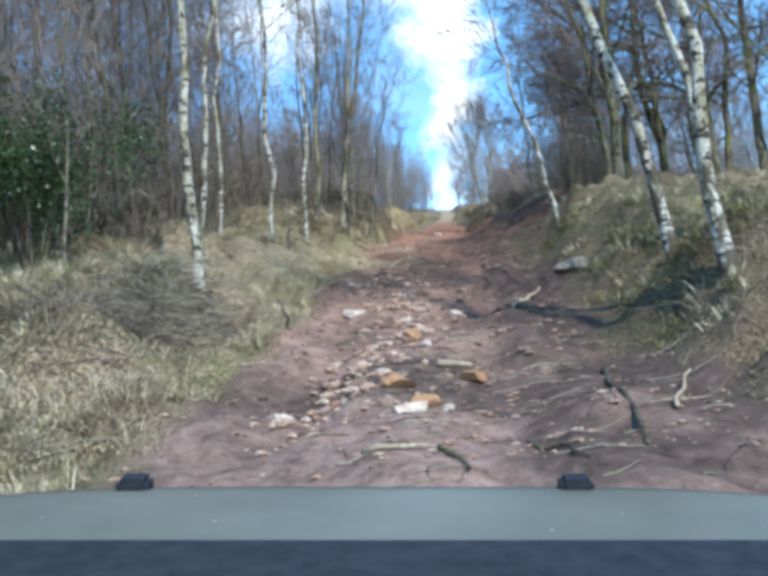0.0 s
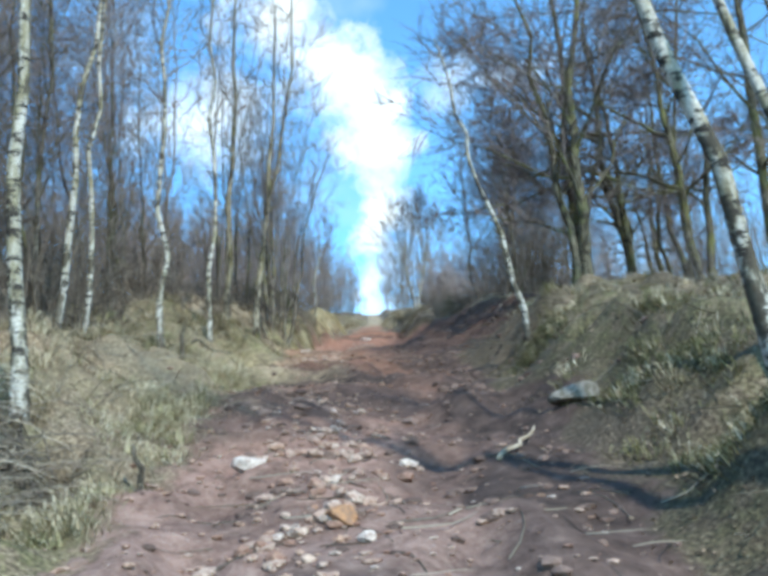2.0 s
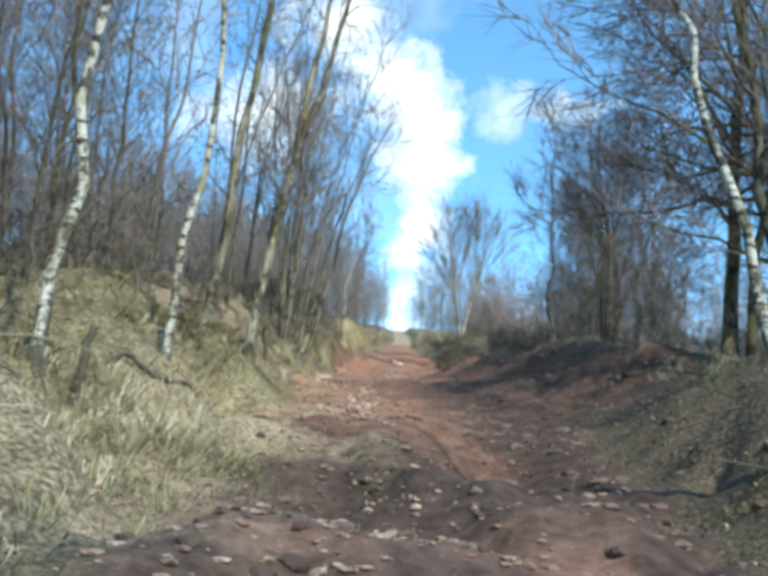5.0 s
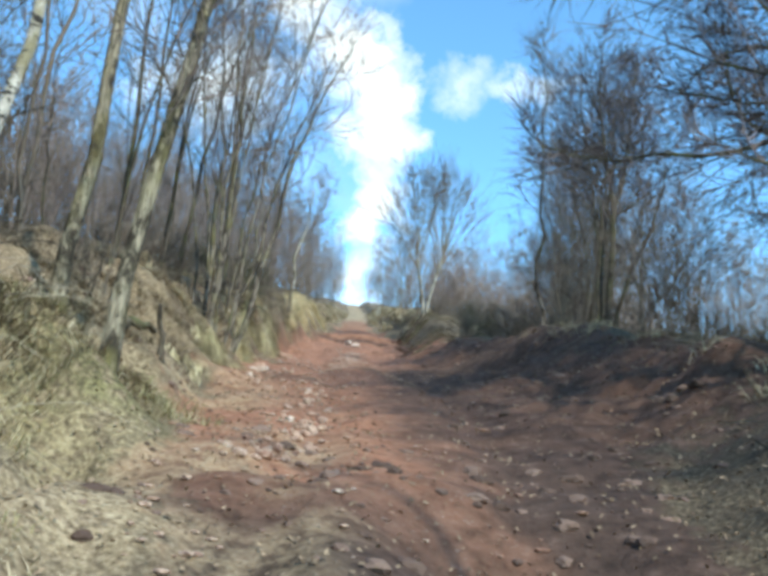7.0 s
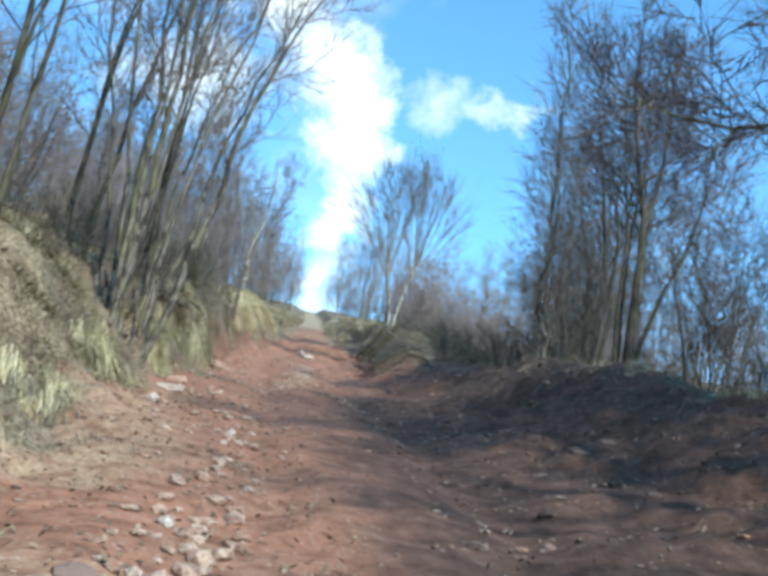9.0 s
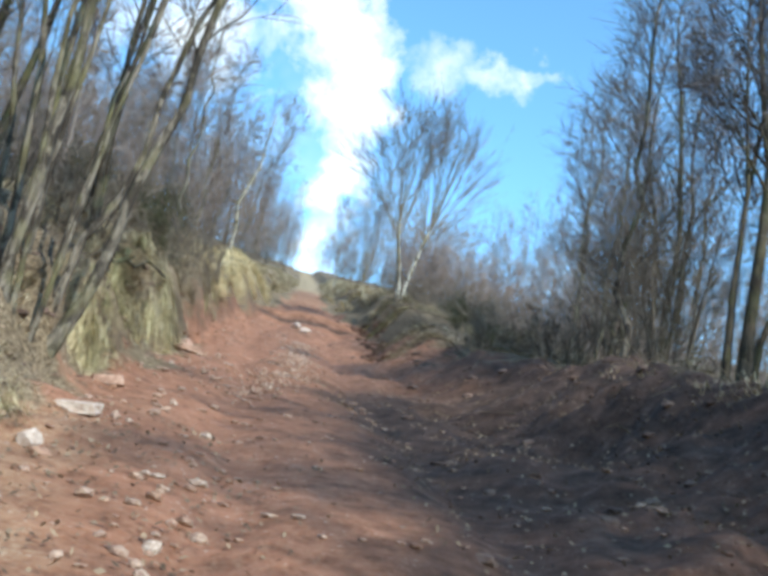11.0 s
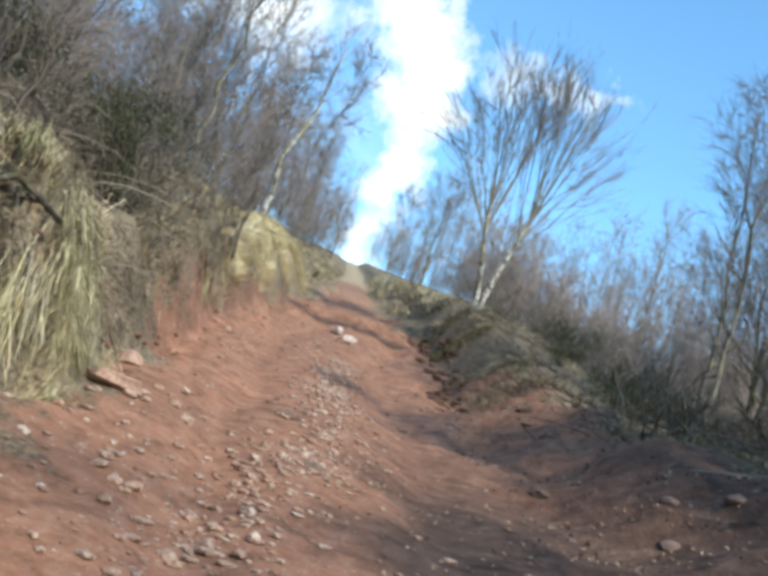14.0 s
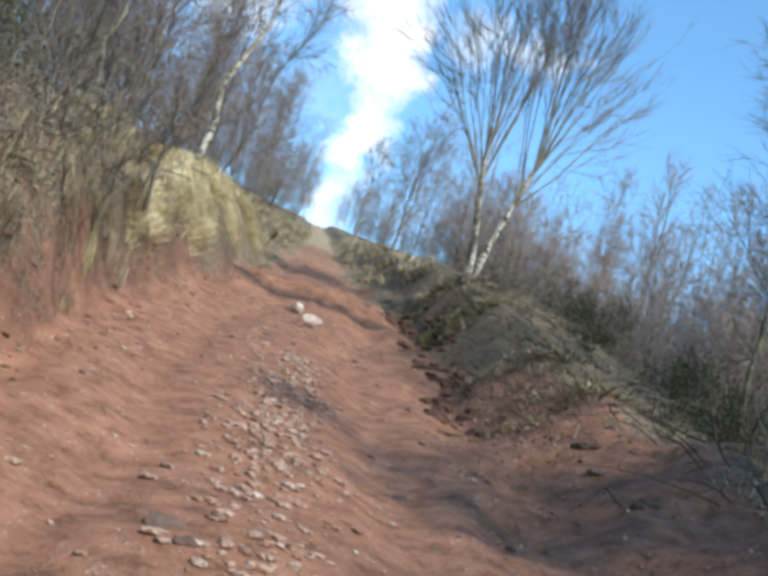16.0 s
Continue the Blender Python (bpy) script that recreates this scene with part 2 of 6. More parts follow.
def ground_look(add):
    p = add("ShaderNodeNewGeometry").outputs["Position"]
    att = add("ShaderNodeAttribute", attribute_name="zone")
    zone = att.outputs["Color"]
    sep = add("ShaderNodeSeparateColor", {"Color": zone})
    dirt, moss, humus_shade = sep.outputs[0], sep.outputs[1], sep.outputs[2]
    fine, mid, wide, grit = spot(add, p, 26), spot(add, p, 5.5), spot(add, p, 0.9), spot(add, p, 90, 2)
    red = ramp(add, mid, [(0.30, (0.145, 0.062, 0.035)), (0.5, (0.315, 0.142, 0.084)), (0.72, (0.44, 0.215, 0.134))])
    red = mix(add, ramp(add, fine, [(0.45, (0.0,)), (0.75, (0.6,))]), red, (0.42, 0.27, 0.18))
    red = mix(add, ramp(add, wide, [(0.40, (0.0,)), (0.65, (0.40,))]), red, (0.20, 0.098, 0.060))
    chip = add("ShaderNodeTexVoronoi", {"Vector": p, "Scale": 17.0}).outputs["Distance"]
    chips = math_node(add, "MULTIPLY", ramp(add, chip, [(0.16, (1.0,)), (0.24, (0.0,))]), ramp(add, mid, [(0.50, (0.0,)), (0.60, (1.0,))]))
    red = mix(add, chips, red, (0.52, 0.37, 0.29))
    along_y = add("ShaderNodeSeparateXYZ", {"Vector": p}).outputs["Y"]
    wash = add("ShaderNodeMapRange", {"Value": along_y, "From Min": 9.0, "From Max": 23.0, "To Min": 0.78, "To Max": 0.0}).outputs[0]
    silt = ramp(add, mid, [(0.30, (0.075, 0.053, 0.046)), (0.5, (0.185, 0.133, 0.115)), (0.72, (0.31, 0.235, 0.20))])
    silt = mix(add, ramp(add, fine, [(0.45, (0.0,)), (0.75, (0.6,))]), silt, (0.38, 0.29, 0.24))
    red = mix(add, wash, red, silt)  # greyer earth washed down to the lower track
    # damp earth colour, also used for painted shade on the track's right side
    wet_shade = ramp(add, mid, [(0.3, (0.022, 0.016, 0.013)), (0.6, (0.070, 0.048, 0.039)), (0.8, (0.16, 0.115, 0.092))])
    red = mix(add, humus_shade, red, wet_shade)
    litter = ramp(add, fine, [(0.28, (0.035, 0.027, 0.018)), (0.45, (0.155, 0.112, 0.070)), (0.60, (0.34, 0.26, 0.17)), (0.75, (0.50, 0.41, 0.28))])
    litter = mix(add, ramp(add, wide, [(0.4, (0.0,)), (0.7, (0.6,))]), litter, (0.085, 0.065, 0.042))
    green = ramp(add, fine, [(0.3, (0.040, 0.038, 0.018)), (0.5, (0.125, 0.112, 0.052)), (0.62, (0.20, 0.185, 0.075)), (0.78, (0.36, 0.31, 0.185))])
    soft = mix(add, math_node(add, "MULTIPLY", moss, ramp(add, mid, [(0.38, (0.15,)), (0.58, (1.0,))])), litter, green)
    # leaf mould colour, which also carries the painted shade of the banks' hollows
    mould_shade = ramp(add, fine, [(0.3, (0.014, 0.011, 0.008)), (0.55, (0.060, 0.045, 0.032)), (0.75, (0.16, 0.125, 0.085))])
    hollow = math_node(add, "MULTIPLY", ramp(add, mid, [(0.50, (0.0,)), (0.62, (0.75,))]), ramp(add, wide, [(0.42, (0.0,)), (0.56, (1.0,))]))
    soft = mix(add, math_node(add, "MAXIMUM", math_node(add, "MULTIPLY", humus_shade, 0.75), hollow), soft, mould_shade)
    edge = ramp(add, math_node(add, "ADD", dirt, math_node(add, "MULTIPLY", math_node(add, "SUBTRACT", mid, 0.5), 1.3)), [(0.30, (0.0,)), (0.70, (1.0,))])
    colour = mix(add, edge, soft, red)
    hay = ramp(add, fine, [(0.3, (0.21, 0.148, 0.085)), (0.55, (0.46, 0.36, 0.22)), (0.75, (0.61, 0.50, 0.33))])
    colour = mix(add, math_node(add, "MULTIPLY", att.outputs["Alpha"], ramp(add, mid, [(0.36, (0.15,)), (0.56, (1.0,))])), colour, hay)
    h = math_node(add, "ADD", math_node(add, "MULTIPLY", fine, 1.0), math_node(add, "MULTIPLY", mid, 1.6))
    h = math_node(add, "ADD", h, math_node(add, "MULTIPLY", grit, 0.35))
    return colour, math_node(add, "ADD", h, math_node(add, "MULTIPLY", chips, 0.5))


def birch_look(add):
    p = add("ShaderNodeTexCoord").outputs["Object"]
    band = spot(add, p, 1.0, 4, 0.65, (6, 6, 17))
    patch = spot(add, p, 2.3, 4, 0.6, (2.5, 2.5, 1.0))
    fine = spot(add, p, 40, 3)
    c = ramp(add, fine, [(0.3, (0.32, 0.295, 0.25)), (0.7, (0.66, 0.62, 0.54))])
    c = mix(add, ramp(add, patch, [(0.42, (0.0,)), (0.58, (0.85,))]), c, (0.22, 0.19, 0.10))
    c = mix(add, ramp(add, band, [(0.52, (0.0,)), (0.58, (1.0,))]), c, (0.035, 0.029, 0.024))
    scar = spot(add, p, 3.4, 4, 0.7, (1.7, 1.7, 1.0))
    c = mix(add, ramp(add, scar, [(0.54, (0.0,)), (0.60, (0.92,))]), c, (0.050, 0.042, 0.032))
    z = add("ShaderNodeSeparateXYZ", {"Vector": p}).outputs["Z"]
    low = add("ShaderNodeMapRange", {"Value": z, "From Min": 0.0, "From Max": 1.8, "To Min": 0.20, "To Max": 0.0}).outputs[0]
    c = mix(add, ramp(add, math_node(add, "ADD", patch, low), [(0.60, (0.0,)), (0.68, (0.9,))]), c, (0.075, 0.062, 0.045))
    return c, math_node(add, "ADD", band, math_node(add, "MULTIPLY", fine, 0.3))


def bark_look(dark, light, moss):
    def build(add):
        p = add("ShaderNodeTexCoord").outputs["Object"]
        ridge = spot(add, p, 1.0, 5, 0.65, (26, 26, 4))
        patch = spot(add, p, 1.7, 4)
        c = ramp(add, ridge, [(0.3, dark), (0.7, light)])
        blot = spot(add, p, 4.5, 5, 0.7, (1.6, 1.6, 0.7))
        c = mix(add, ramp(add, blot, [(0.47, (0.0,)), (0.55, (0.92,))]), c, dark)
        c = mix(add, ramp(add, patch, [(0.48, (0.0,)), (0.66, (0.8,))]), c, moss)
        return c, ridge
    return build


def twig_look(a, b):
    def build(add):
        r = add("ShaderNodeNewGeometry").outputs["Random Per Island"]
        return ramp(add, r, [(0.0, a), (1.0, b)])
    return build


def blade_look(stops):
    def build(add):
        g = add("ShaderNodeNewGeometry")
        big = spot(add, g.outputs["Position"], 0.7, 2)
        r = math_node(add, "ADD", math_node(add, "MULTIPLY", g.outputs["Random Per Island"], 0.7), math_node(add, "MULTIPLY", math_node(add, "SUBTRACT", big, 0.35), 1.0))
        return ramp(add, r, stops)
    return build


def stone_look(add):
    r = add("ShaderNodeObjectInfo").outputs["Random"]
    g = add("ShaderNodeNewGeometry")
    isl = g.outputs["Random Per Island"]
    r = math_node(add, "FRACT", math_node(add, "ADD", r, isl))
    n = spot(add, g.outputs["Position"], 30, 4)
    c = ramp(add, r, [(0.0, (0.27, 0.16, 0.11)), (0.2, (0.44, 0.29, 0.21)), (0.42, (0.56, 0.41, 0.31)), (0.60, (0.39, 0.28, 0.215)),
                      (0.72, (0.58, 0.45, 0.35)), (0.84, (0.43, 0.26, 0.165)), (1.0, (0.64, 0.55, 0.46))])
    return mix(add, ramp(add, n, [(0.35, (0.75,)), (0.6, (0.0,))]), c, (0.20, 0.10, 0.075)), n


def clod_look(add):
    g = add("ShaderNodeNewGeometry")
    n, f = spot(add, g.outputs["Position"], 7, 5), spot(add, g.outputs["Position"], 30, 4)
    c = ramp(add, g.outputs["Random Per Island"], [(0.0, (0.15, 0.078, 0.050)), (0.5, (0.235, 0.122, 0.078)), (0.8, (0.30, 0.160, 0.102)), (1.0, (0.18, 0.12, 0.08))])
    return mix(add, ramp(add, n, [(0.40, (0.0,)), (0.62, (0.7,))]), c, (0.14, 0.074, 0.048)), f


M_DARK_CLOD = material("dark_lip_earth", lambda add: ((c := ramp(add, add("ShaderNodeNewGeometry").outputs["Random Per Island"], [(0.0, (0.040, 0.023, 0.016)), (1.0, (0.125, 0.068, 0.047))])), spot(add, add("ShaderNodeNewGeometry").outputs["Position"], 30, 4)), 0.95)
M_DUN_CLOD = material("dun_earth", lambda add: ((c := ramp(add, add("ShaderNodeNewGeometry").outputs["Random Per Island"], [(0.0, (0.085, 0.055, 0.043)), (1.0, (0.23, 0.155, 0.122))])), spot(add, add("ShaderNodeNewGeometry").outputs["Position"], 30, 4)), 0.95)
M_CLOD = material("crumbling_red_earth", clod_look, 0.95)
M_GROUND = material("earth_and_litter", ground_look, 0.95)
M_BIRCH = material("birch_bark", birch_look, 0.8)
M_DARK = material("dark_bark", bark_look((0.040, 0.032, 0.024), (0.165, 0.138, 0.102), (0.115, 0.120, 0.050)), 0.95)
M_PALE = material("pale_bark", bark_look((0.030, 0.024, 0.017), (0.46, 0.40, 0.29), (0.19, 0.165, 0.065)), 0.9)
M_OAK = material("mossy_oak_bark", bark_look((0.036, 0.030, 0.020), (0.23, 0.20, 0.135), (0.20, 0.195, 0.065)), 0.95)
M_TWIG = material("birch_twig", twig_look((0.105, 0.080, 0.068), (0.37, 0.295, 0.255)), 0.85)
M_GREY = material("grey_bark", bark_look((0.038, 0.031, 0.025), (0.34, 0.295, 0.235), (0.19, 0.175, 0.085)), 0.9)
M_TWIG_DARK = material("dark_twig", twig_look((0.075, 0.058, 0.054), (0.27, 0.215, 0.195)), 0.9)
M_TWIG_GREY = material("scrub_twig", twig_look((0.046, 0.037, 0.029), (0.215, 0.175, 0.135)), 0.9)
M_STRAW = material("straw_grass", blade_look([(0.0, (0.08, 0.066, 0.036)), (0.25, (0.28, 0.23, 0.135)), (0.55, (0.55, 0.46, 0.30)), (1.0, (0.80, 0.70, 0.52))]), 0.8)
M_BROWN = material("brown_litter", blade_look([(0.0, (0.035, 0.026, 0.017)), (0.35, (0.13, 0.098, 0.060)), (0.65, (0.29, 0.225, 0.140)), (1.0, (0.50, 0.41, 0.27))]), 0.85)
M_MOP = material("tussock_straw", blade_look([(0.0, (0.15, 0.125, 0.055)), (0.3, (0.40, 0.345, 0.18)), (0.6, (0.64, 0.555, 0.33)), (1.0, (0.80, 0.71, 0.48))]), 0.8)
M_YELLOW = material("yellow_straw", blade_look([(0.0, (0.24, 0.185, 0.08)), (0.3, (0.52, 0.42, 0.225)), (0.55, (0.78, 0.655, 0.39)), (1.0, (0.90, 0.80, 0.57))]), 0.8)
M_LEAF = material("dead_leaf", twig_look((0.075, 0.050, 0.032), (0.36, 0.265, 0.175)), 0.8)
M_MOSS = material("mossy_grass", blade_look([(0.0, (0.035, 0.036, 0.014)), (0.35, (0.115, 0.108, 0.045)), (0.7, (0.24, 0.215, 0.10)), (1.0, (0.40, 0.35, 0.21))]), 0.85)
M_GREEN = material("green_grass", blade_look([(0.0, (0.075, 0.08, 0.03)), (0.35, (0.23, 0.205, 0.095)), (0.7, (0.42, 0.365, 0.20)), (1.0, (0.60, 0.52, 0.35))]), 0.8)
M_LIMB = material("pale_limb", bark_look((0.13, 0.105, 0.085), (0.42, 0.365, 0.30), (0.26, 0.23, 0.14)), 0.85)
M_BRAMBLE = material("dead_stem", twig_look((0.06, 0.047, 0.034), (0.36, 0.305, 0.225)), 0.85)
M_HOLLY = material("holly_leaf", twig_look((0.020, 0.036, 0.014), (0.060, 0.095, 0.036)), 0.30)
M_GORSE = material("gorse_needle", twig_look((0.026, 0.029, 0.014), (0.078, 0.079, 0.036)), 0.8)
M_STONE = material("sandstone_rubble", stone_look, 0.9)
M_STICK = material("dry_wood", bark_look((0.28, 0.22, 0.15), (0.62, 0.54, 0.42), (0.40, 0.32, 0.22)), 0.85)


# ---- mesh building ----
def mesh_of(name, verts, faces, mats, smooth=True):
    me = bpy.data.meshes.new(name)
    me.from_pydata(verts, [], faces)
    for m in mats:
        me.materials.append(m)
    if smooth:
        me.polygons.foreach_set("use_smooth", [True] * len(me.polygons))
    me.update()
    return me


def tube(V, F, pts, radii, sides):
    """A tapered round stem along pts; it ends in a point where the last radius is 0."""
    pts = [Vector(p) for p in pts]
    n, base = len(pts), len(V)
    for i, p in enumerate(pts):
        d = (pts[min(i + 1, n - 1)] - pts[max(i - 1, 0)]).normalized()
        a = d.cross(Vector((0.31, 0.95, 0.05)))
        if a.length < 1e-3:
            a = d.cross(Vector((1, 0, 0)))
        a.normalize()
        b = d.cross(a)
        if i == n - 1 and radii[i] == 0:
            V.append(tuple(p))
            continue
        for k in range(sides):
            w = 2 * math.pi * k / sides
            V.append(tuple(p + (a * math.cos(w) + b * math.sin(w)) * radii[i]))
    for i in range(n - 1):
        s, e = base + i * sides, base + (i + 1) * sides
        if i == n - 2 and radii[-1] == 0:
            for k in range(sides):
                F.append((s + k, s + (k + 1) % sides, e))
        else:
            for k in range(sides):
                F.append((s + k, s + (k + 1) % sides, e + (k + 1) % sides, e + k))


def along(pts, s):
    """Place and direction at the fraction s of a path."""
    k = min(int(s * (len(pts) - 1)), len(pts) - 2)
    a, b = Vector(pts[k]), Vector(pts[k + 1])
    return a.lerp(b, s * (len(pts) - 1) - k), (b - a).normalized()


def wander(rng, start, way, length, n, jitter, lift):
    """A branch's path: from start along way, wandering, and bending up (lift > 0) or down."""
    pts, p, d = [Vector(start)], Vector(start), Vector(way).normalized()
    for _ in range(n):
        d = (d + Vector((rng.gauss(0, jitter), rng.gauss(0, jitter), rng.gauss(0, jitter) + lift))).normalized()
        p = p + d * (length / n)
        pts.append(p.copy())
    return pts


def off_axis(rng, d, spread, turn):
    a = d.cross(Vector((0.2, 0.9, 0.3))).normalized()
    b = d.cross(a)
    return (d * math.cos(spread) + (a * math.cos(turn) + b * math.sin(turn)) * math.sin(spread)).normalized()


def tree_data(stems, rng, limbs, limb_len, spread, lift, branches, twigs, first=0.3, twig_len=0.6, droop=0.0, sides=7, fine=0.006, light=0, fan=1.0, calm=1.0):
    """The shapes of a bare tree: its trunk, its limbs and its twigs. stems: list of (path, foot radius, tip radius).
    limbs: per stem; branches: per limb; twigs: per branch; light: 1 simple twigs, 2 simple limbs too."""
    tv, tf, lv, lf, wv, wf = [], [], [], [], [], []
    for path, r0, r1 in stems:
        n = len(path) - 1
        radii = [r0 * (1 - i / n) ** 0.9 + r1 * (i / n) for i in range(n + 1)]
        radii[0] *= 1.35
        tube(tv, tf, path, radii, sides)
        size = sum((Vector(path[i + 1]) - Vector(path[i])).length for i in range(n))
        turn = rng.uniform(0, 6.28)
        for i in range(limbs):
            s = min(first + (1 - first) * (i + rng.random()) / limbs, 0.985)
            p, d = along(path, s)
            turn += 2.4 + rng.uniform(-0.5, 0.5)
            shape = (1.15 - s) ** 0.55 * min(1.0, (s - first) * 4 + 0.45)
            ll = limb_len * shape * rng.uniform(0.7, 1.2) * size / 9
            rr = max(r0 * (1 - s) ** 0.9 * 0.45, 0.010)
            lp = wander(rng, p, off_axis(rng, d, spread * rng.uniform(0.75, 1.25), turn), ll, 5, 0.13 * calm, lift)
            if light > 1:
                tube(lv, lf, [lp[0], lp[2], lp[4], lp[5]], [rr, rr * 0.6, rr * 0.3, 0], 3)
            else:
                tube(lv, lf, lp, [rr, rr * 0.8, rr * 0.6, rr * 0.42, rr * 0.26, 0.004], 5 if rr > 0.02 else 3)
            for b in range(branches):
                sb = 0.18 + 0.8 * (b + rng.random()) / branches
                pb, db = along(lp, min(sb, 0.99))
                bl = ll * 0.5 * (1.2 - sb) * rng.uniform(0.6, 1.3) + 0.25
                bp = wander(rng, pb, off_axis(rng, db, fan * rng.uniform(0.45, 0.9), rng.uniform(0, 6.28)), bl, 3, 0.16 * calm, lift * 0.7 - droop * 0.5)
                rb = max(rr * 0.35 * (1.1 - sb), fine * 1.1)
                if light > 1:
                    tube(wv, wf, [bp[0], bp[2], bp[3]], [rb, rb * 0.6, 0], 3)
                else:
                    tube(wv, wf, bp, [rb, rb * 0.75, rb * 0.55, 0], 3)
                for _ in range(twigs):
                    pt, dt = along(bp, rng.uniform(0.15, 1.0) * 0.98)
                    tp = wander(rng, pt, off_axis(rng, dt, fan * rng.uniform(0.3, 0.8), rng.uniform(0, 6.28)), twig_len * rng.uniform(0.4, 1.2), 2, 0.15, lift * 0.5 - droop)
                    if light:
                        tube(wv, wf, [tp[0], tp[2]], [fine * 0.8, 0], 3)
                    else:
                        tube(wv, wf, tp, [fine * 0.8, fine * 0.6, 0], 3)
    return (tv, tf), (lv, lf), (wv, wf)


def tree_thing(name, stems, rng, limbs, limb_len, spread, lift, branches, twigs, bark, twig_mat, **more):
    """A bare tree: an Empty with its trunk and its crown of limbs and twigs."""
    (tv, tf), (lv, lf), (wv, wf) = tree_data(stems, rng, limbs, limb_len, spread, lift, branches, twigs, **more)
    top = new(name)
    trunk = new("trunk", mesh_of("trunk", tv, tf, [bark]))
    k = len(lv)
    me = mesh_of("crown", lv + wv, lf + [tuple(i + k for i in f) for f in wf], [bark if bark is not M_BIRCH else twig_mat, twig_mat], False)
    me.polygons.foreach_set("material_index", [0] * len(lf) + [1] * len(wf))
    crown = tagged(new("crown", me), kind="stuff")
    trunk.parent = crown.parent = top
    return top


def massed(name, label, category, kinds, places, mats):
    """Many far trees or bushes as ONE mesh. kinds: shapes from tree_data; places: (kind, 4 x 4 pose); mats: bark and twig."""
    packed = []
    for kind in kinds:
        V, F, I = [], [], []
        for j, (v, f) in enumerate(kind):
            k = len(V)
            V += v
            for face in f:
                F.append((face[0] + k, face[1] + k, face[2] + k))
                I.append(min(j, 1))
                if len(face) == 4:
                    F.append((face[0] + k, face[2] + k, face[3] + k))
                    I.append(min(j, 1))
        packed.append((np.array(V), np.array(F), np.array(I)))
    VV, FF, II, base = [], [], [], 0
    for k, m in places:
        v, f, i = packed[k]
        a = np.array(m)
        VV.append(v @ a[:3, :3].T + a[:3, 3])
        FF.append(f + base)
        II.append(i)
        base += len(v)
    VV, FF, II = np.concatenate(VV), np.concatenate(FF), np.concatenate(II)
    me = bpy.data.meshes.new(name)
    me.vertices.add(len(VV))
    me.vertices.foreach_set("co", VV.astype(np.float32).ravel())
    me.loops.add(len(FF) * 3)
    me.loops.foreach_set("vertex_index", FF.astype(np.int32).ravel())
    me.polygons.add(len(FF))
    me.polygons.foreach_set("loop_start", np.arange(0, len(FF) * 3, 3, dtype=np.int32))
    for m in mats:
        me.materials.append(m)
    me.polygons.foreach_set("material_index", II.astype(np.int32))
    me.update(calc_edges=True)
    return tagged(new(name, me), label, category, kind="stuff")


def stem_path(rng, height, lean=(0, 0), wob=0.12, n=10, bow=(0, 0)):
    pts, wx, wy = [], 0.0, 0.0
    for i in range(n + 1):
        s = i / n
        pts.append(Vector((lean[0] * height * s + bow[0] * s * s * height + wx, lean[1] * height * s + bow[1] * s * s * height + wy, height * s - 0.25 * (i == 0))))
        wx += rng.gauss(0, wob) * 0.4
        wy += rng.gauss(0, wob) * 0.4
    return pts


# ---- ground ----
def spaced(a, b, fine, c, d, grow=1.13):
    """Steps of fine size between c and d, growing out to a and b."""
    mid = list(np.arange(c, d, fine))
    lo, hi, s = [], [], fine
    while (lo[-1] if lo else c) > a:
        s *= grow
        lo.append((lo[-1] if lo else c) - s)
    s = fine
    while (hi[-1] if hi else d) < b:
        s *= grow
        hi.append((hi[-1] if hi else d) + s)
    return np.array(lo[::-1] + mid + [d] + hi)


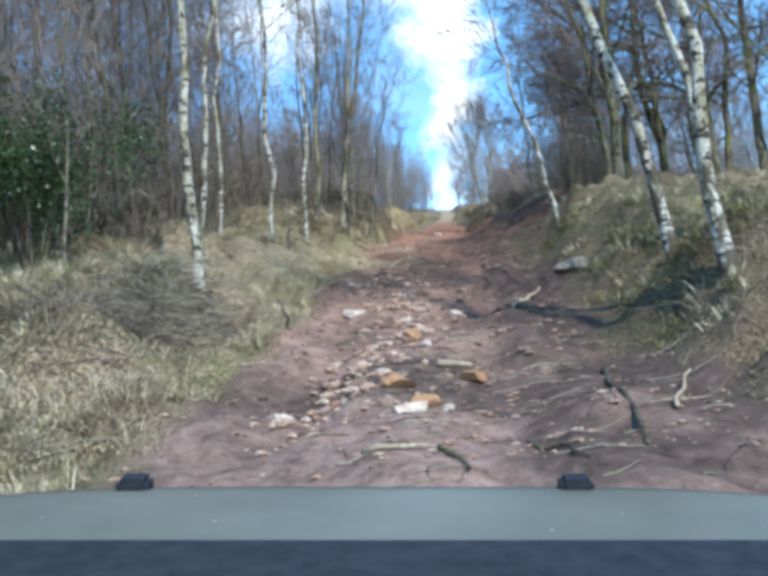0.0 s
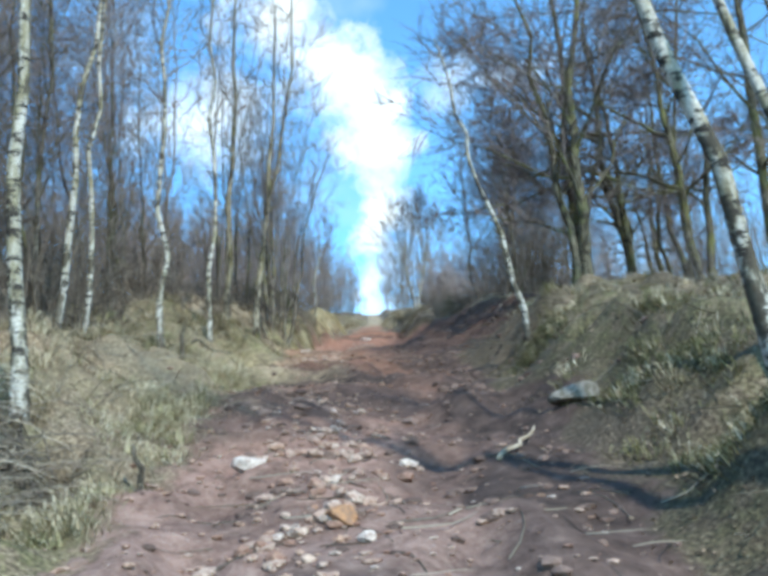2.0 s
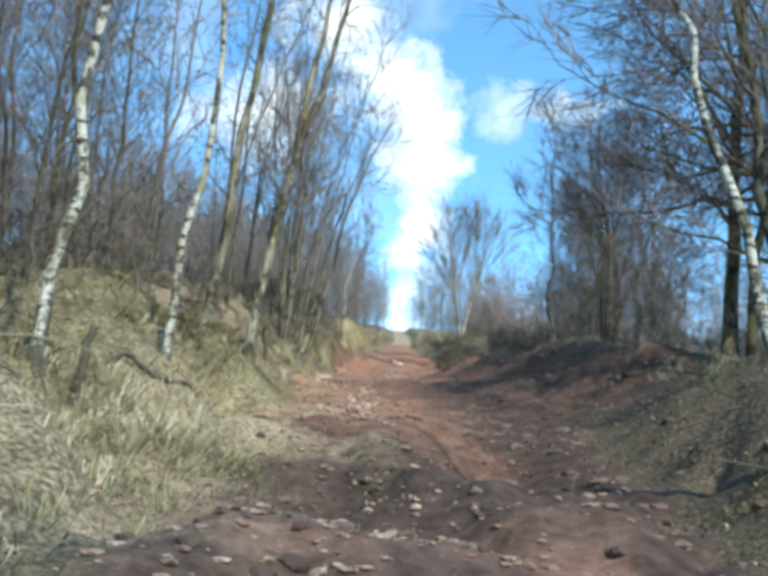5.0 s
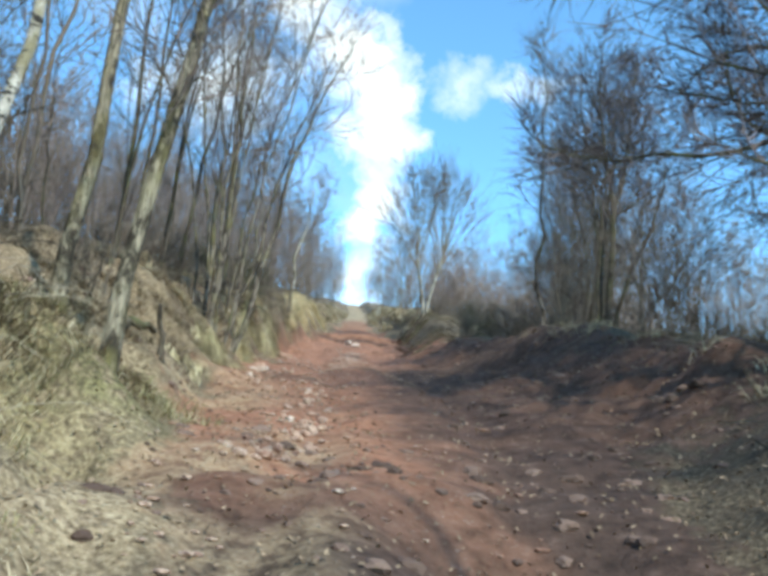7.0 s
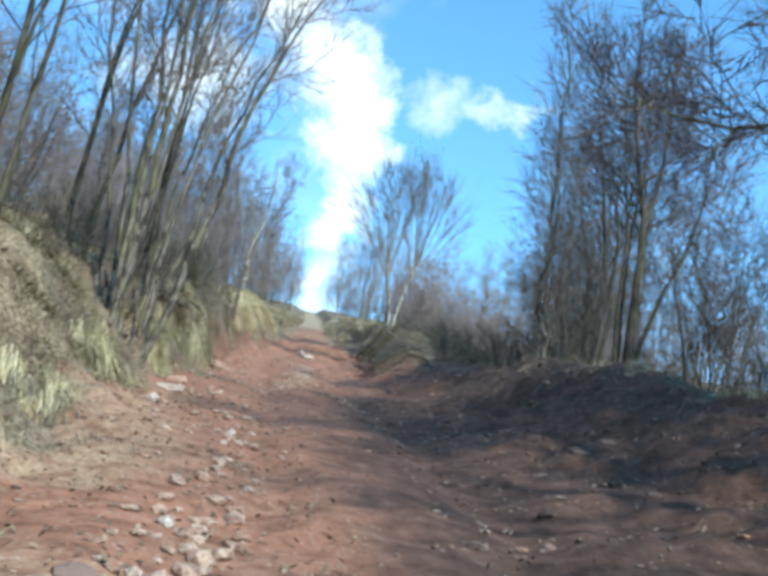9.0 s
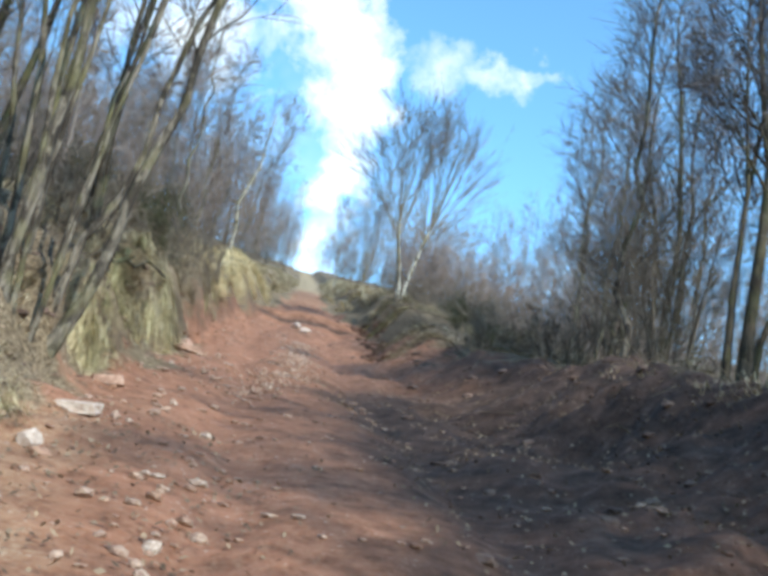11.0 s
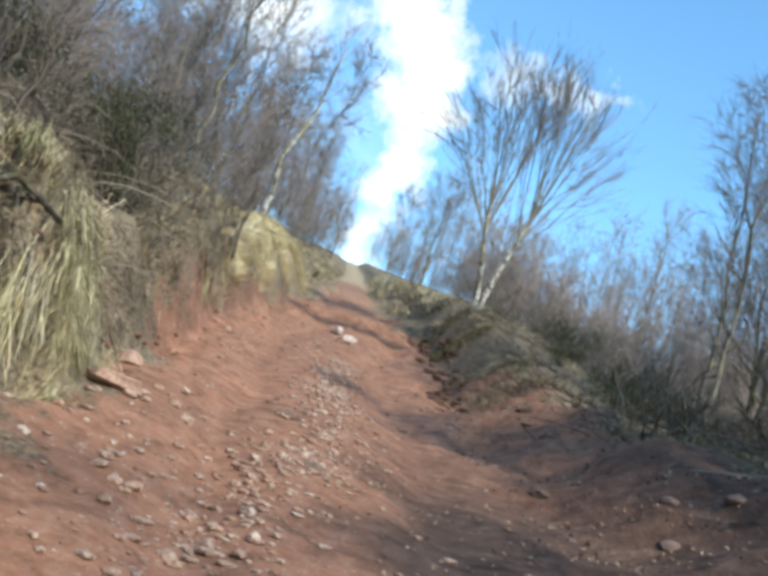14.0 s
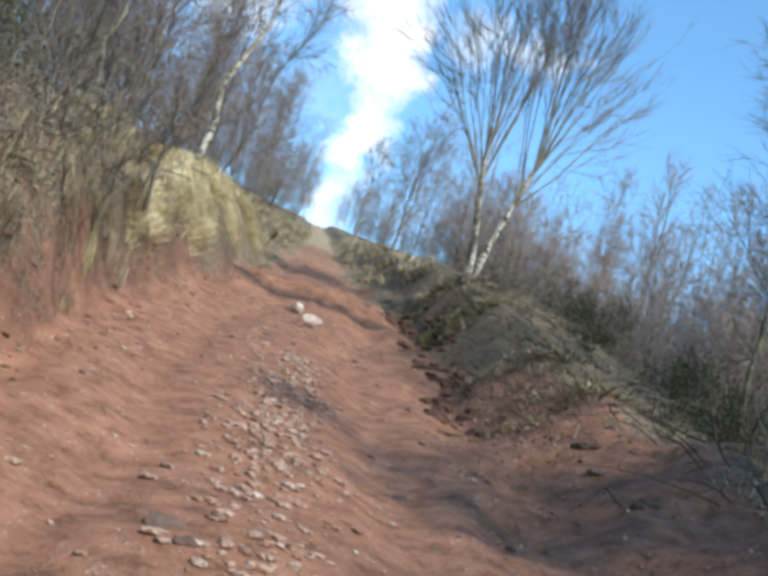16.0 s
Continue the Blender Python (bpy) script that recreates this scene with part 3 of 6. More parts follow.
def build_ground():
    u = spaced(-900, 900, 0.10, -4.5, 5.5)
    v = spaced(-900, 1500, 0.115, 6.0, 62.0, 1.09)
    uu, vv = np.meshgrid(u, v)
    near = np.clip(vv, -40, 300)
    mid = (left_edge(near) + right_edge(near)) / 2
    xx = uu + mid
    zz = ground_z(xx, vv)
    nx, ny = len(u), len(v)
    verts = np.stack([xx, vv, zz], -1).reshape(-1, 3)
    i = (np.arange(ny - 1)[:, None] * nx + np.arange(nx - 1)[None, :]).ravel()
    faces = np.stack([i, i + 1, i + nx + 1, i + nx], -1)
    me = mesh_of("ground", verts.tolist(), faces.tolist(), [M_GROUND])
    wob = 0.25 * rough(xx, vv, 1.7, 5, 2) + 0.32 * rough(xx, vv, 0.7, 50, 3)
    xl, xr = left_edge(vv) + wob, right_edge(vv) + wob
    cut = np.maximum(step((vv - 42) / 4) * step((60 - vv) / 5) * 0.5, 0.25 * step((vv - 23) / 3) * step((40 - vv) / 4))  # the bare earth of the cutting's side
    dirt = step((xx - xl + 0.25 + 1.1 * cut) / 0.9) * step((xr - xx + 0.3) / 0.6)
    right = step((xx - xr + 0.5) / 0.4)
    moss = step(0.30 + 1.6 * rough(xx, vv, 2.2, 41, 2)) * (1 - 0.8 * right * step((vv - 18) / 5)) * (1 - 0.9 * step((vv - 24) / 4))
    dirt = np.maximum(dirt, 0.85 * right * step((xr + 2.4 - 0.7 * step((vv - 42) / 5) - 1.1 * step((vv - 48) / 3) - xx) / 0.8) * step((vv - 23) / 4) * step((62 - vv) / 6))
    dirt = np.maximum(dirt, 0.8 * right * step((xr + 0.35 + 0.9 * rough(xx, vv, 1.4, 45, 2) - xx) / 0.5) * step((19 - vv) / 3))
    # blotches that put the shadowed hollows of the banks into the colour
    bare = right * step((0.55 + 1.6 * rough(xx, vv, 1.1, 48, 3)) / 0.3) * step((22 - vv) / 3) * step((xr + 4.0 - xx) / 1.0)
    bare = np.maximum(bare, step((xl - xx - 0.4) / 0.4) * step((xx - xl + 4.5) / 1.0) * step((vv - 35) / 4) * step((53 - vv) / 3) * step((0.10 + 1.6 * rough(xx, vv, 0.9, 49, 3)) / 0.3))
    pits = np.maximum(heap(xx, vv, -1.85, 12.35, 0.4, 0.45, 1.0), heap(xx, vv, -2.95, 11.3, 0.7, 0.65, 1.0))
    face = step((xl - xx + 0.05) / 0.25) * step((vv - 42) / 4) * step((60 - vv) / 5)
    slim = np.interp(vv, [56.5, 59, 64, 300], [4.0, 1.5, 0.75, 0.9])  # past the lip the track is a narrow path
    dirt = dirt * step((slim + 0.25 + 0.25 * rough(xx, vv, 1.0, 56, 2) - np.abs(xx - (xl + xr) / 2)) / 0.4) * (1 - 0.6 * step((vv - 90) / 14))
    # darker right half: damp earth with the trees' shade put into it
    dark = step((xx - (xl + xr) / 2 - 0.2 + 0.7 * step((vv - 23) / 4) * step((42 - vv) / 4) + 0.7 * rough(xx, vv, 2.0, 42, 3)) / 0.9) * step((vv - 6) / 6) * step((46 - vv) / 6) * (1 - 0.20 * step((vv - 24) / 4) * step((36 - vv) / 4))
    # the upper right bank too, its shade put into the earth colour
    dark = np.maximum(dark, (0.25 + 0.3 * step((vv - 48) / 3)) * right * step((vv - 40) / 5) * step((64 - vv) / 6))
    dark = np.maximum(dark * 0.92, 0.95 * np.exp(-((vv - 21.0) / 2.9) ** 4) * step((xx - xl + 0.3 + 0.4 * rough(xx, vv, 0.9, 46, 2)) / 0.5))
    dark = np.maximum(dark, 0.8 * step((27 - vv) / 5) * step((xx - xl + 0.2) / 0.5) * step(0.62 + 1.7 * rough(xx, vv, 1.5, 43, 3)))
    dark = np.maximum(dark, 0.12 * step((vv - 33) / 6) * step(0.6 + rough(xx, vv, 2.5, 47, 2)))
    bank = step((xx - xr - 2.8 + 2.4 * step((25 - vv) / 4)) / 1.2)  # grass and moss, not churned earth
    dark = np.maximum(dark * (1 - bank), 0.8 * bare)
    # dark crack line painted along the step at the lip
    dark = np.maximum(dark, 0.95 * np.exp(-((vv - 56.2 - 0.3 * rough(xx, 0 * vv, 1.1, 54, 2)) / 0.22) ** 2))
    # undercut right edge: its dark line is painted into the earth colour
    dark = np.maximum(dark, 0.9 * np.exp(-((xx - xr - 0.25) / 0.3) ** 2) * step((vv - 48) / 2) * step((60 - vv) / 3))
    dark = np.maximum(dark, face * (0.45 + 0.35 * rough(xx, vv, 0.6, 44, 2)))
    # shade inside the two hollows, painted over their leaf mould
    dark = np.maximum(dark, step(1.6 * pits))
    crest = step((xl - xx - 0.55) / 0.4) * step((xx - xl + 2.4) / 1.0) * step((vv - 49) / 3) * step((62 - vv) / 5)
    hay = np.maximum(0.85 * crest, (0.2 + 0.75 * step((vv - 86) / 10)) * step((vv - 62) / 6) * step((slim + 0.4 - np.abs(xx - (xl + xr) / 2)) / 0.5))
    trodden = step((xl + 1.1 + 0.7 * step((vv - 20) / 3) * step((32 - vv) / 4) - xx) / 0.8) * step((xx - xl + 2.4) / 1.0) * step((vv - 13) / 4) * step((37 - vv) / 4) * step(0.55 + 1.5 * rough(xx, vv, 0.8, 55, 3))
    hay = np.maximum(hay, (0.36 + 0.2 * step((vv - 20) / 3) * step((33 - vv) / 4)) * trodden)  # straw and litter trodden into the earth
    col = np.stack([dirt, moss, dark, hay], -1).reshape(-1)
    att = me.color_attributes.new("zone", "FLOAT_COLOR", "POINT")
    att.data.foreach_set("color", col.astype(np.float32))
    g = new("ground", me)
    tagged(g, "sloping woodland ground with a rutted red earth track", "ground", kind="structure")
    return g


ground = build_ground()


# ---- trees ----
TAKEN = []


def clear_of(x, y, gap):
    if 45.0 < y < 58.5 and 5.0 < x < 9.8:  # open bank in front of the fan-shaped birch
        return False
    if any((x - a) ** 2 + (y - b) ** 2 < gap * gap for a, b in TAKEN):
        return False
    TAKEN.append((x, y))
    return True


def set_down(ob, x, y, turn=0.0, size=1.0, lean=(0, 0), sink=0.05):
    ob.matrix_world = pose(x, y, at_ground(x, y, sink), lean[0], lean[1], turn) @ Matrix.Diagonal((size, size, size, 1))
    return ob


def rooted(path, x, y):
    """A stem given in the world, made relative to its foot."""
    base = Vector((x, y, at_ground(x, y)))
    return [Vector(p) - base for p in path]


def lone_birch(label, x, y, top, r0, seed, wob=0.06, limbs=18, spread=0.75, first=0.45, bark=None, name="birch_tree", limb_len=2.2, branches=6, twigs=4):
    """A birch at x, y whose stem runs to the place top."""
    rng = random.Random(seed)
    base = Vector((x, y, at_ground(x, y)))
    run = Vector(top) - base
    path = [base + run * (i / 12) + Vector((rng.gauss(0, wob), rng.gauss(0, wob), 0)) * (0 < i) - Vector((0, 0, 0.25 * (i == 0))) for i in range(13)]
    t = tree_thing(name, [([p - base for p in path], r0, 0.015)], rng, limbs, limb_len, spread, 0.10, branches, twigs, bark or M_BIRCH, M_TWIG, first=first, droop=0.05)
    t.location = base
    TAKEN.append((x, y))
    return tagged(t, label, "tree")


def single_trees():
    lone_birch("slim white birch with black marks rising from pale grass", -2.25, 14.0, (-2.25, 14.2, 15.0), 0.085, 1)
    lone_birch("leaning white birch with dark cracked patches on a mossy bank", 3.45, 10.5, (1.6, 10.2, 12.5), 0.072, 2, first=0.55)
    lone_birch("white birch with a bowed foot on a mossy bank", 3.54, 9.2, (3.2, 9.4, 12.0), 0.078, 3, first=0.5)
    lone_birch("thin birch standing close behind a thicker one", 4.3, 11.3, (3.6, 11.8, 12.0), 0.06, 4, first=0.5)
    lone_birch("thin dead white birch pole leaning over the track side", 4.2, 19.66, (3.3, 19.9, 11.2), 0.055, 5, limbs=6, first=0.6)
    lone_birch("slender pale birch at the crest of the grassy bank", -1.65, 20.4, (-1.2, 20.6, 15.6), 0.055, 6)
    lone_birch("slender pale birch at the crest of the grassy bank", -1.1, 23.9, (-0.5, 24.1, 17.0), 0.055, 7)
    lone_birch("twin-stemmed thin birch on the grassy bank", -2.9, 18.3, (-1.7, 18.6, 15.2), 0.06, 8)
    lone_birch("thin birch beside a twin on the grassy bank", -2.6, 18.7, (-1.9, 19.0, 14.8), 0.045, 9)
    lone_birch("dark mossy tree leaning over the bank", -0.85, 26.0, (-0.1, 26.4, 17.5), 0.08, 10, bark=M_PALE, name="tree")
    lone_birch("thin pale birch on top of the cutting", 0.9, 52.5, (1.0, 52.6, 21.0), 0.05, 11, bark=M_GREY, name="tree")
    lone_birch("small pale birch standing alone beside the upper track", 10.3, 88.0, (10.2, 88.2, at_ground(10.3, 88.0) + 5.8), 0.06, 12, limbs=22, first=0.3, limb_len=3.2, spread=0.6, twigs=6)
    lone_birch("small round-headed tree with reddish twigs beside the upper track", 9.7, 74.0, (9.8, 74.2, at_ground(9.7, 74.0) + 4.7), 0.06, 13, limbs=26, first=0.25, limb_len=4.6, spread=0.85, branches=7, twigs=7, bark=M_PALE, name="tree")
    for x, y, lean, h, seed in ((12.4, 53.0, 0.4, 9.0, 31), (13.6, 55.5, -0.3, 8.5, 32), (11.6, 49.4, 0.5, 8.0, 33), (14.8, 50.5, 0.2, 9.0, 34)):
        lone_birch("tall bare birch with a mauve haze of twigs below the bank", x, y, (x + lean, y + 0.2, at_ground(x, y) + h), 0.065, seed, wob=0.05, limbs=26, first=0.22, spread=0.6, limb_len=2.8, branches=8, twigs=7, bark=M_GREY, name="tree")
    # forked tree that leans over the track
    rng = random.Random(20)
    x, y = -0.2, 24.83
    fork = [Vector((0, 0, -0.25)), Vector((0.05, 0, 0.6)), Vector((0.2, 0, 1.6)), Vector((0.36, 0, 2.5)), Vector((0.44, 0, 3.1))]
    left = fork[-1:] + [Vector((0.50, 0.05, 3.9)), Vector((0.66, 0.1, 4.8)), Vector((0.75, 0.3, 6.2)), Vector((0.9, 0.4, 8.0))]
    right = fork[-1:] + [Vector((0.68, -0.05, 3.7)), Vector((0.84, -0.1, 4.6)), Vector((1.15, -0.2, 6.0)), Vector((1.3, -0.1, 8.5))]
    t = tree_thing("tree", [(fork, 0.072, 0.055), (left, 0.05, 0.015), (right, 0.05, 0.015)], rng, 10, 3.0, 0.7, 0.1, 6, 4, M_PALE, M_TWIG, first=0.5)
    t.location = (x, y, at_ground(x, y))
    TAKEN.append((x, y))
    tagged(t, "forked tree with yellowish mossy bark leaning over the track", "tree")
    # crooked white birch above the cutting
    rng = random.Random(21)
    x, y = 2.5, 55.7
    crook = [(0, 0, -0.3), (0.0, 0, 0.3), (0.05, 0.0, 0.9), (-0.06, 0.0, 1.6), (0.17, 0.05, 2.3), (0.37, 0.1, 2.95), (0.44, 0.1, 3.9), (0.55, 0.2, 4.8)]
    t = tree_thing("birch_tree", [(crook, 0.085, 0.015)], rng, 8, 2.6, 0.7, 0.15, 5, 4, M_BIRCH, M_TWIG, first=0.55)
    t.location = (x, y, at_ground(x, y))
    TAKEN.append((x, y))
    tagged(t, "crooked little white birch rooted in yellow grass above the cutting", "tree")
    # coppice of many stems on top of the bank
    rng = random.Random(22)
    stems = []
    for i, r in enumerate((0.065, 0.055, 0.06, 0.03, 0.04, 0.025, 0.04, 0.03, 0.045, 0.035, 0.028)):
        a = i * 2.4
        foot = Vector((0.34 * math.cos(a) * rng.uniform(0.4, 1), 0.5 * math.sin(a), -0.3))
        stems.append(([foot + p for p in stem_path(rng, rng.uniform(6.0, 9.0), (0.13 * math.cos(a) + 0.03, 0.1 * math.sin(a)), 0.13, 13, (0.05 * math.cos(a) + 0.04, 0.03))], r, 0.01))
    t = tree_thing("coppice_tree", stems, rng, 10, 2.2, 0.6, 0.14, 6, 5, M_GREY, M_TWIG, first=0.35)
    t.location = (0.2, 35.9, at_ground(0.2, 35.9))
    TAKEN.append((0.2, 35.9))
    tagged(t, "clump of slim mossy stems fanning from one stool on the bank", "tree")
    for (x, y), seed, n in (((-0.9, 37.4), 27, 3), ((0.0, 40.6), 28, 4), ((-1.3, 32.9), 29, 3)):
        rng = random.Random(seed)
        stems = [([Vector((0.2 * math.cos(i * 2.1), 0.2 * math.sin(i * 2.1), 0)) + p for p in
                   stem_path(rng, rng.uniform(6, 8.5), (rng.uniform(-0.04, 0.16), rng.uniform(-0.12, 0.12)), 0.14, 9, (0.04, 0))], rng.uniform(0.03, 0.06), 0.012) for i in range(n)]
        t = tree_thing("tree", stems, rng, 10, 3.0, 0.8, 0.06, 6, 4, M_DARK, M_TWIG, first=0.25, fine=0.006, light=1)
        t.location = (x, y, at_ground(x, y))
        TAKEN.append((x, y))
        tagged(t, "dark crooked stems leaning over the top of the bank", "tree")
    # pale fan-shaped birch beside the upper track: two stems whose branches fork again and again up to one dome
    rng = random.Random(23)
    tv, tf, wv, wf, bv, bf = [], [], [], [], [], []
    stem_a = [Vector(p) for p in ((0, 0, -0.3), (-0.06, 0, 0.5), (-0.16, 0, 1.2), (-0.28, 0, 1.8), (-0.36, 0, 2.4), (-0.42, 0, 3.2))]
    stem_b = [Vector(p) for p in ((0.05, 0, -0.3), (0.16, 0.1, 0.5), (0.34, 0.15, 1.2), (0.52, 0.2, 1.9), (0.74, 0.2, 2.7), (0.92, 0.2, 3.3))]
    tube(tv, tf, stem_a, [0.10, 0.075, 0.066, 0.055, 0.045, 0.03], 8)
    tube(tv, tf, stem_b, [0.085, 0.068, 0.060, 0.054, 0.048, 0.032], 8)

    def on_dome(x, side):
        """A place on the round top of the crown."""
        u = min(max((x - 0.22) / 2.25, -1), 1)
        v = side * math.sqrt(max(0.0, 1 - u * u))
        return Vector((x, 1.9 * v, 4.0 + 3.35 * max(0.05, 1 - abs(u) ** 2.6 - 0.5 * v * v) ** 0.5 * rng.uniform(0.66, 1.04)))

    def bent(p, q, n, out):
        """A path from p to q that leaves p sideways and then rises."""
        c = p.lerp(q, 0.5) + Vector(((q.x - p.x) * out, (q.y - p.y) * out, 0))
        return [p * (1 - w) ** 2 + c * (2 * w * (1 - w)) + q * w ** 2 + Vector((rng.gauss(0, 0.018), rng.gauss(0, 0.018), 0)) * (0 < i < n) for i in range(n + 1) for w in (i / n,)]

    for stem, x0, x1, n in ((stem_a, -2.0, 0.8, 20), (stem_b, -0.4, 2.4, 20)):
        for i in range(n):
            tip = on_dome(x0 + (x1 - x0) * (i + rng.random()) / n, rng.uniform(-0.9, 0.9))
            wide = abs(tip.x - stem[-1].x)
            foot, _ = along(stem, min(max(0.97 - 0.20 * wide - 0.12 * rng.random(), 0.55), 0.98))
            branch = bent(foot, tip, 7, 0.12)
            r = rng.uniform(0.012, 0.021)
            tube(bv, bf, branch, [r * (1 - 0.82 * k / 7) for k in range(8)], 5)
            for k in range(6):
                p, e = along(branch, 0.22 + 0.62 * (k + rng.random()) / 6)
                end = tip + Vector((rng.gauss(0, 0.34), rng.gauss(0, 0.34), rng.uniform(-1.3, 0.0) - 0.10 * (5 - k)))
                end.x += 0.3 * (p.x - foot.x) * rng.random()
                if end.z < p.z + 0.25:
                    end.z = p.z + 0.25 + 0.3 * rng.random()
                fork = bent(p, end, 4, 0.10)
                tube(bv, bf, fork, [0.0085, 0.007, 0.0055, 0.004, 0.002], 3)
                for _ in range(6):
                    q, e1 = along(fork, rng.uniform(0.25, 0.97))
                    sub = wander(rng, q, off_axis(rng, e1, rng.uniform(0.15, 0.42), rng.uniform(0, 6.28)), rng.uniform(0.25, 0.75), 2, 0.05, 0.08)
                    tube(wv, wf, sub, [0.0045, 0.0035, 0], 3)
                    for _ in range(4):
                        q2, e2 = along(sub, rng.uniform(0.15, 0.97))
                        tube(wv, wf, [q2, q2 + off_axis(rng, e2, rng.uniform(0.15, 0.5), rng.uniform(0, 6.28)) * rng.uniform(0.15, 0.4)], [0.0032, 0], 3)
    t = new("birch_tree")
    trunk = new("trunk", mesh_of("trunk", tv, tf, [M_BIRCH]))
    k = len(bv)
    me = mesh_of("crown", bv + wv, bf + [tuple(i + k for i in f) for f in wf], [M_LIMB, M_TWIG], False)
    me.polygons.foreach_set("material_index", [0] * len(bf) + [1] * len(wf))
    crown = tagged(new("crown", me), "fan of pale rising branches with fine reddish twigs", kind="stuff")
    trunk.parent = crown.parent = t
    t.location = (8.05, 57.0, at_ground(8.05, 57.0))
    TAKEN.append((8.05, 57.0))
    tagged(t, "pale two-stemmed birch with a wide fan of bare branches", "tree")
    # dark tree with several stems on the far side of the shaded bank
    rng = random.Random(24)
    ways = (((0, 0, -0.3), (0.02, 0, 1.0), (0.10, 0, 2.2), (0.12, 0, 3.3), (-0.05, 0.05, 4.4), (-0.20, 0.1, 5.8), (-0.1, 0.15, 7.6)),
            ((0.12, 0, 3.2), (0.34, 0, 3.8), (0.48, 0.05, 4.6), (0.6, 0.1, 5.8), (0.8, 0.2, 7.2)),
            ((0.14, 0.1, -0.3), (0.26, 0.1, 0.8), (0.66, 0.12, 1.9), (1.08, 0.1, 2.8), (1.40, 0.1, 3.9), (1.58, 0.2, 5.4)),
            ((-0.2, 0.1, -0.3), (-0.22, 0.1, 1.4), (-0.15, 0.05, 2.9), (-0.32, 0, 4.2), (-0.40, 0.1, 6.2)),
            ((-0.1, 0.3, -0.3), (-0.05, 0.35, 1.5), (0.05, 0.4, 3.0), (0.30, 0.5, 4.4), (0.45, 0.7, 6.8)))
    stems = [([Vector(p) for p in w], r, 0.012) for w, r in zip(ways, (0.105, 0.055, 0.060, 0.045, 0.06))]
    t = tree_thing("tree", stems, rng, 22, 3.4, 0.8, 0.06, 8, 9, M_DARK, M_TWIG_DARK, first=0.42, twig_len=0.5, fine=0.0065, light=1, calm=1.3)
    t.location = (8.95, 38.4, at_ground(8.95, 38.4))
    TAKEN.append((8.95, 38.4))
    tagged(t, "dark bare tree with forking stems and dense brown twigs", "tree")
    lone_birch("thin grey pole-like tree on the edge of the shaded bank", 7.75, 39.6, (7.7, 39.8, at_ground(7.75, 39.6) + 7.6), 0.05, 35, wob=0.10, limbs=26, first=0.3, spread=0.5, limb_len=2.2, branches=6, twigs=6, bark=M_GREY, name="tree")
    # old mossy oaks with crooked trunks and long low boughs reaching over the bank
    for (x, y), seed, trunks, boughs in (
            ((9.7, 28.6), 41, (((0, 0), 8.5, (-0.06, 0.0), 0.15), ((-0.35, -0.2), 7.5, (-0.10, 0.03), 0.12), ((0.25, 0.4), 7.5, (0.10, 0.05), 0.10)),
             ((0, 0.42, (-1.0, 0.15, 0.22), 5.0), (1, 0.46, (-1.0, -0.25, 0.25), 4.4), (0, 0.54, (-1.0, 0.3, 0.3), 5.0), (1, 0.62, (-1.0, 0.0, 0.45), 4.2), (2, 0.45, (0.8, 0.3, 0.4), 3.4), (0, 0.6, (-0.9, -0.3, 0.6), 4.0), (1, 0.40, (-0.8, 0.6, 0.2), 3.6))),
            ((9.9, 25.4), 42, (((0, 0), 8.0, (-0.05, 0.0), 0.13), ((0.4, 0.1), 8.5, (0.02, 0.04), 0.11), ((-0.2, 0.5), 7.0, (0.16, 0.05), 0.09)),
             ((0, 0.34, (-1.0, 0.1, 0.3), 2.6), (0, 0.5, (-0.9, 0.2, 0.5), 3.0), (1, 0.4, (0.9, 0.0, 0.3), 3.2), (2, 0.4, (0.3, -0.9, 0.4), 2.6), (1, 0.6, (-0.6, 0.6, 0.5), 3.0)))):
        rng = random.Random(seed)
        stems = []
        for (fx, fy), h, lean, r in trunks:
            stems.append(([Vector((fx, fy, 0)) + p for p in stem_path(rng, h, lean, 0.34, 10)], r, 0.02))
        for k, s, way, ln in boughs:
            p, _ = along(stems[k][0], s)
            stems.append((wander(rng, p, Vector(way), ln, 9, 0.17, -0.012), 0.052, 0.008))
        t = tree_thing("oak_tree", stems, rng, 15, 3.6, 0.95, 0.03, 7, 8, M_OAK, M_TWIG_DARK, first=0.22, twig_len=0.55, fine=0.0075, light=1, calm=1.7)
        t.location = (x, y, at_ground(x, y))
        TAKEN.append((x, y))
        tagged(t, "old mossy oak with crooked trunks and long drooping boughs", "tree", "oaks beside the track")
    for (x, y), seed, h, n in (((10.9, 44.7), 25, 9.0, 3), ((15.0, 56.0), 26, 7.5, 4)):
        rng = random.Random(seed)
        stems = [([Vector((0.16 * math.cos(i * 2.1), 0.16 * math.sin(i * 2.1), 0)) + p for p in
                   stem_path(rng, h * rng.uniform(0.8, 1.05), (rng.uniform(-0.10, 0.14), rng.uniform(-0.1, 0.1)), 0.28, 11)], rng.uniform(0.05, 0.10), 0.012) for i in range(n)]
        t = tree_thing("tree", stems, rng, 20, 3.6, 0.75, 0.08, 8, 8, M_DARK, M_TWIG, first=0.2, fine=0.0065, light=1)
        t.location = (x, y, at_ground(x, y))
        TAKEN.append((x, y))
        tagged(t, "dark bare tree with several stems and tangled twigs", "tree")


single_trees()


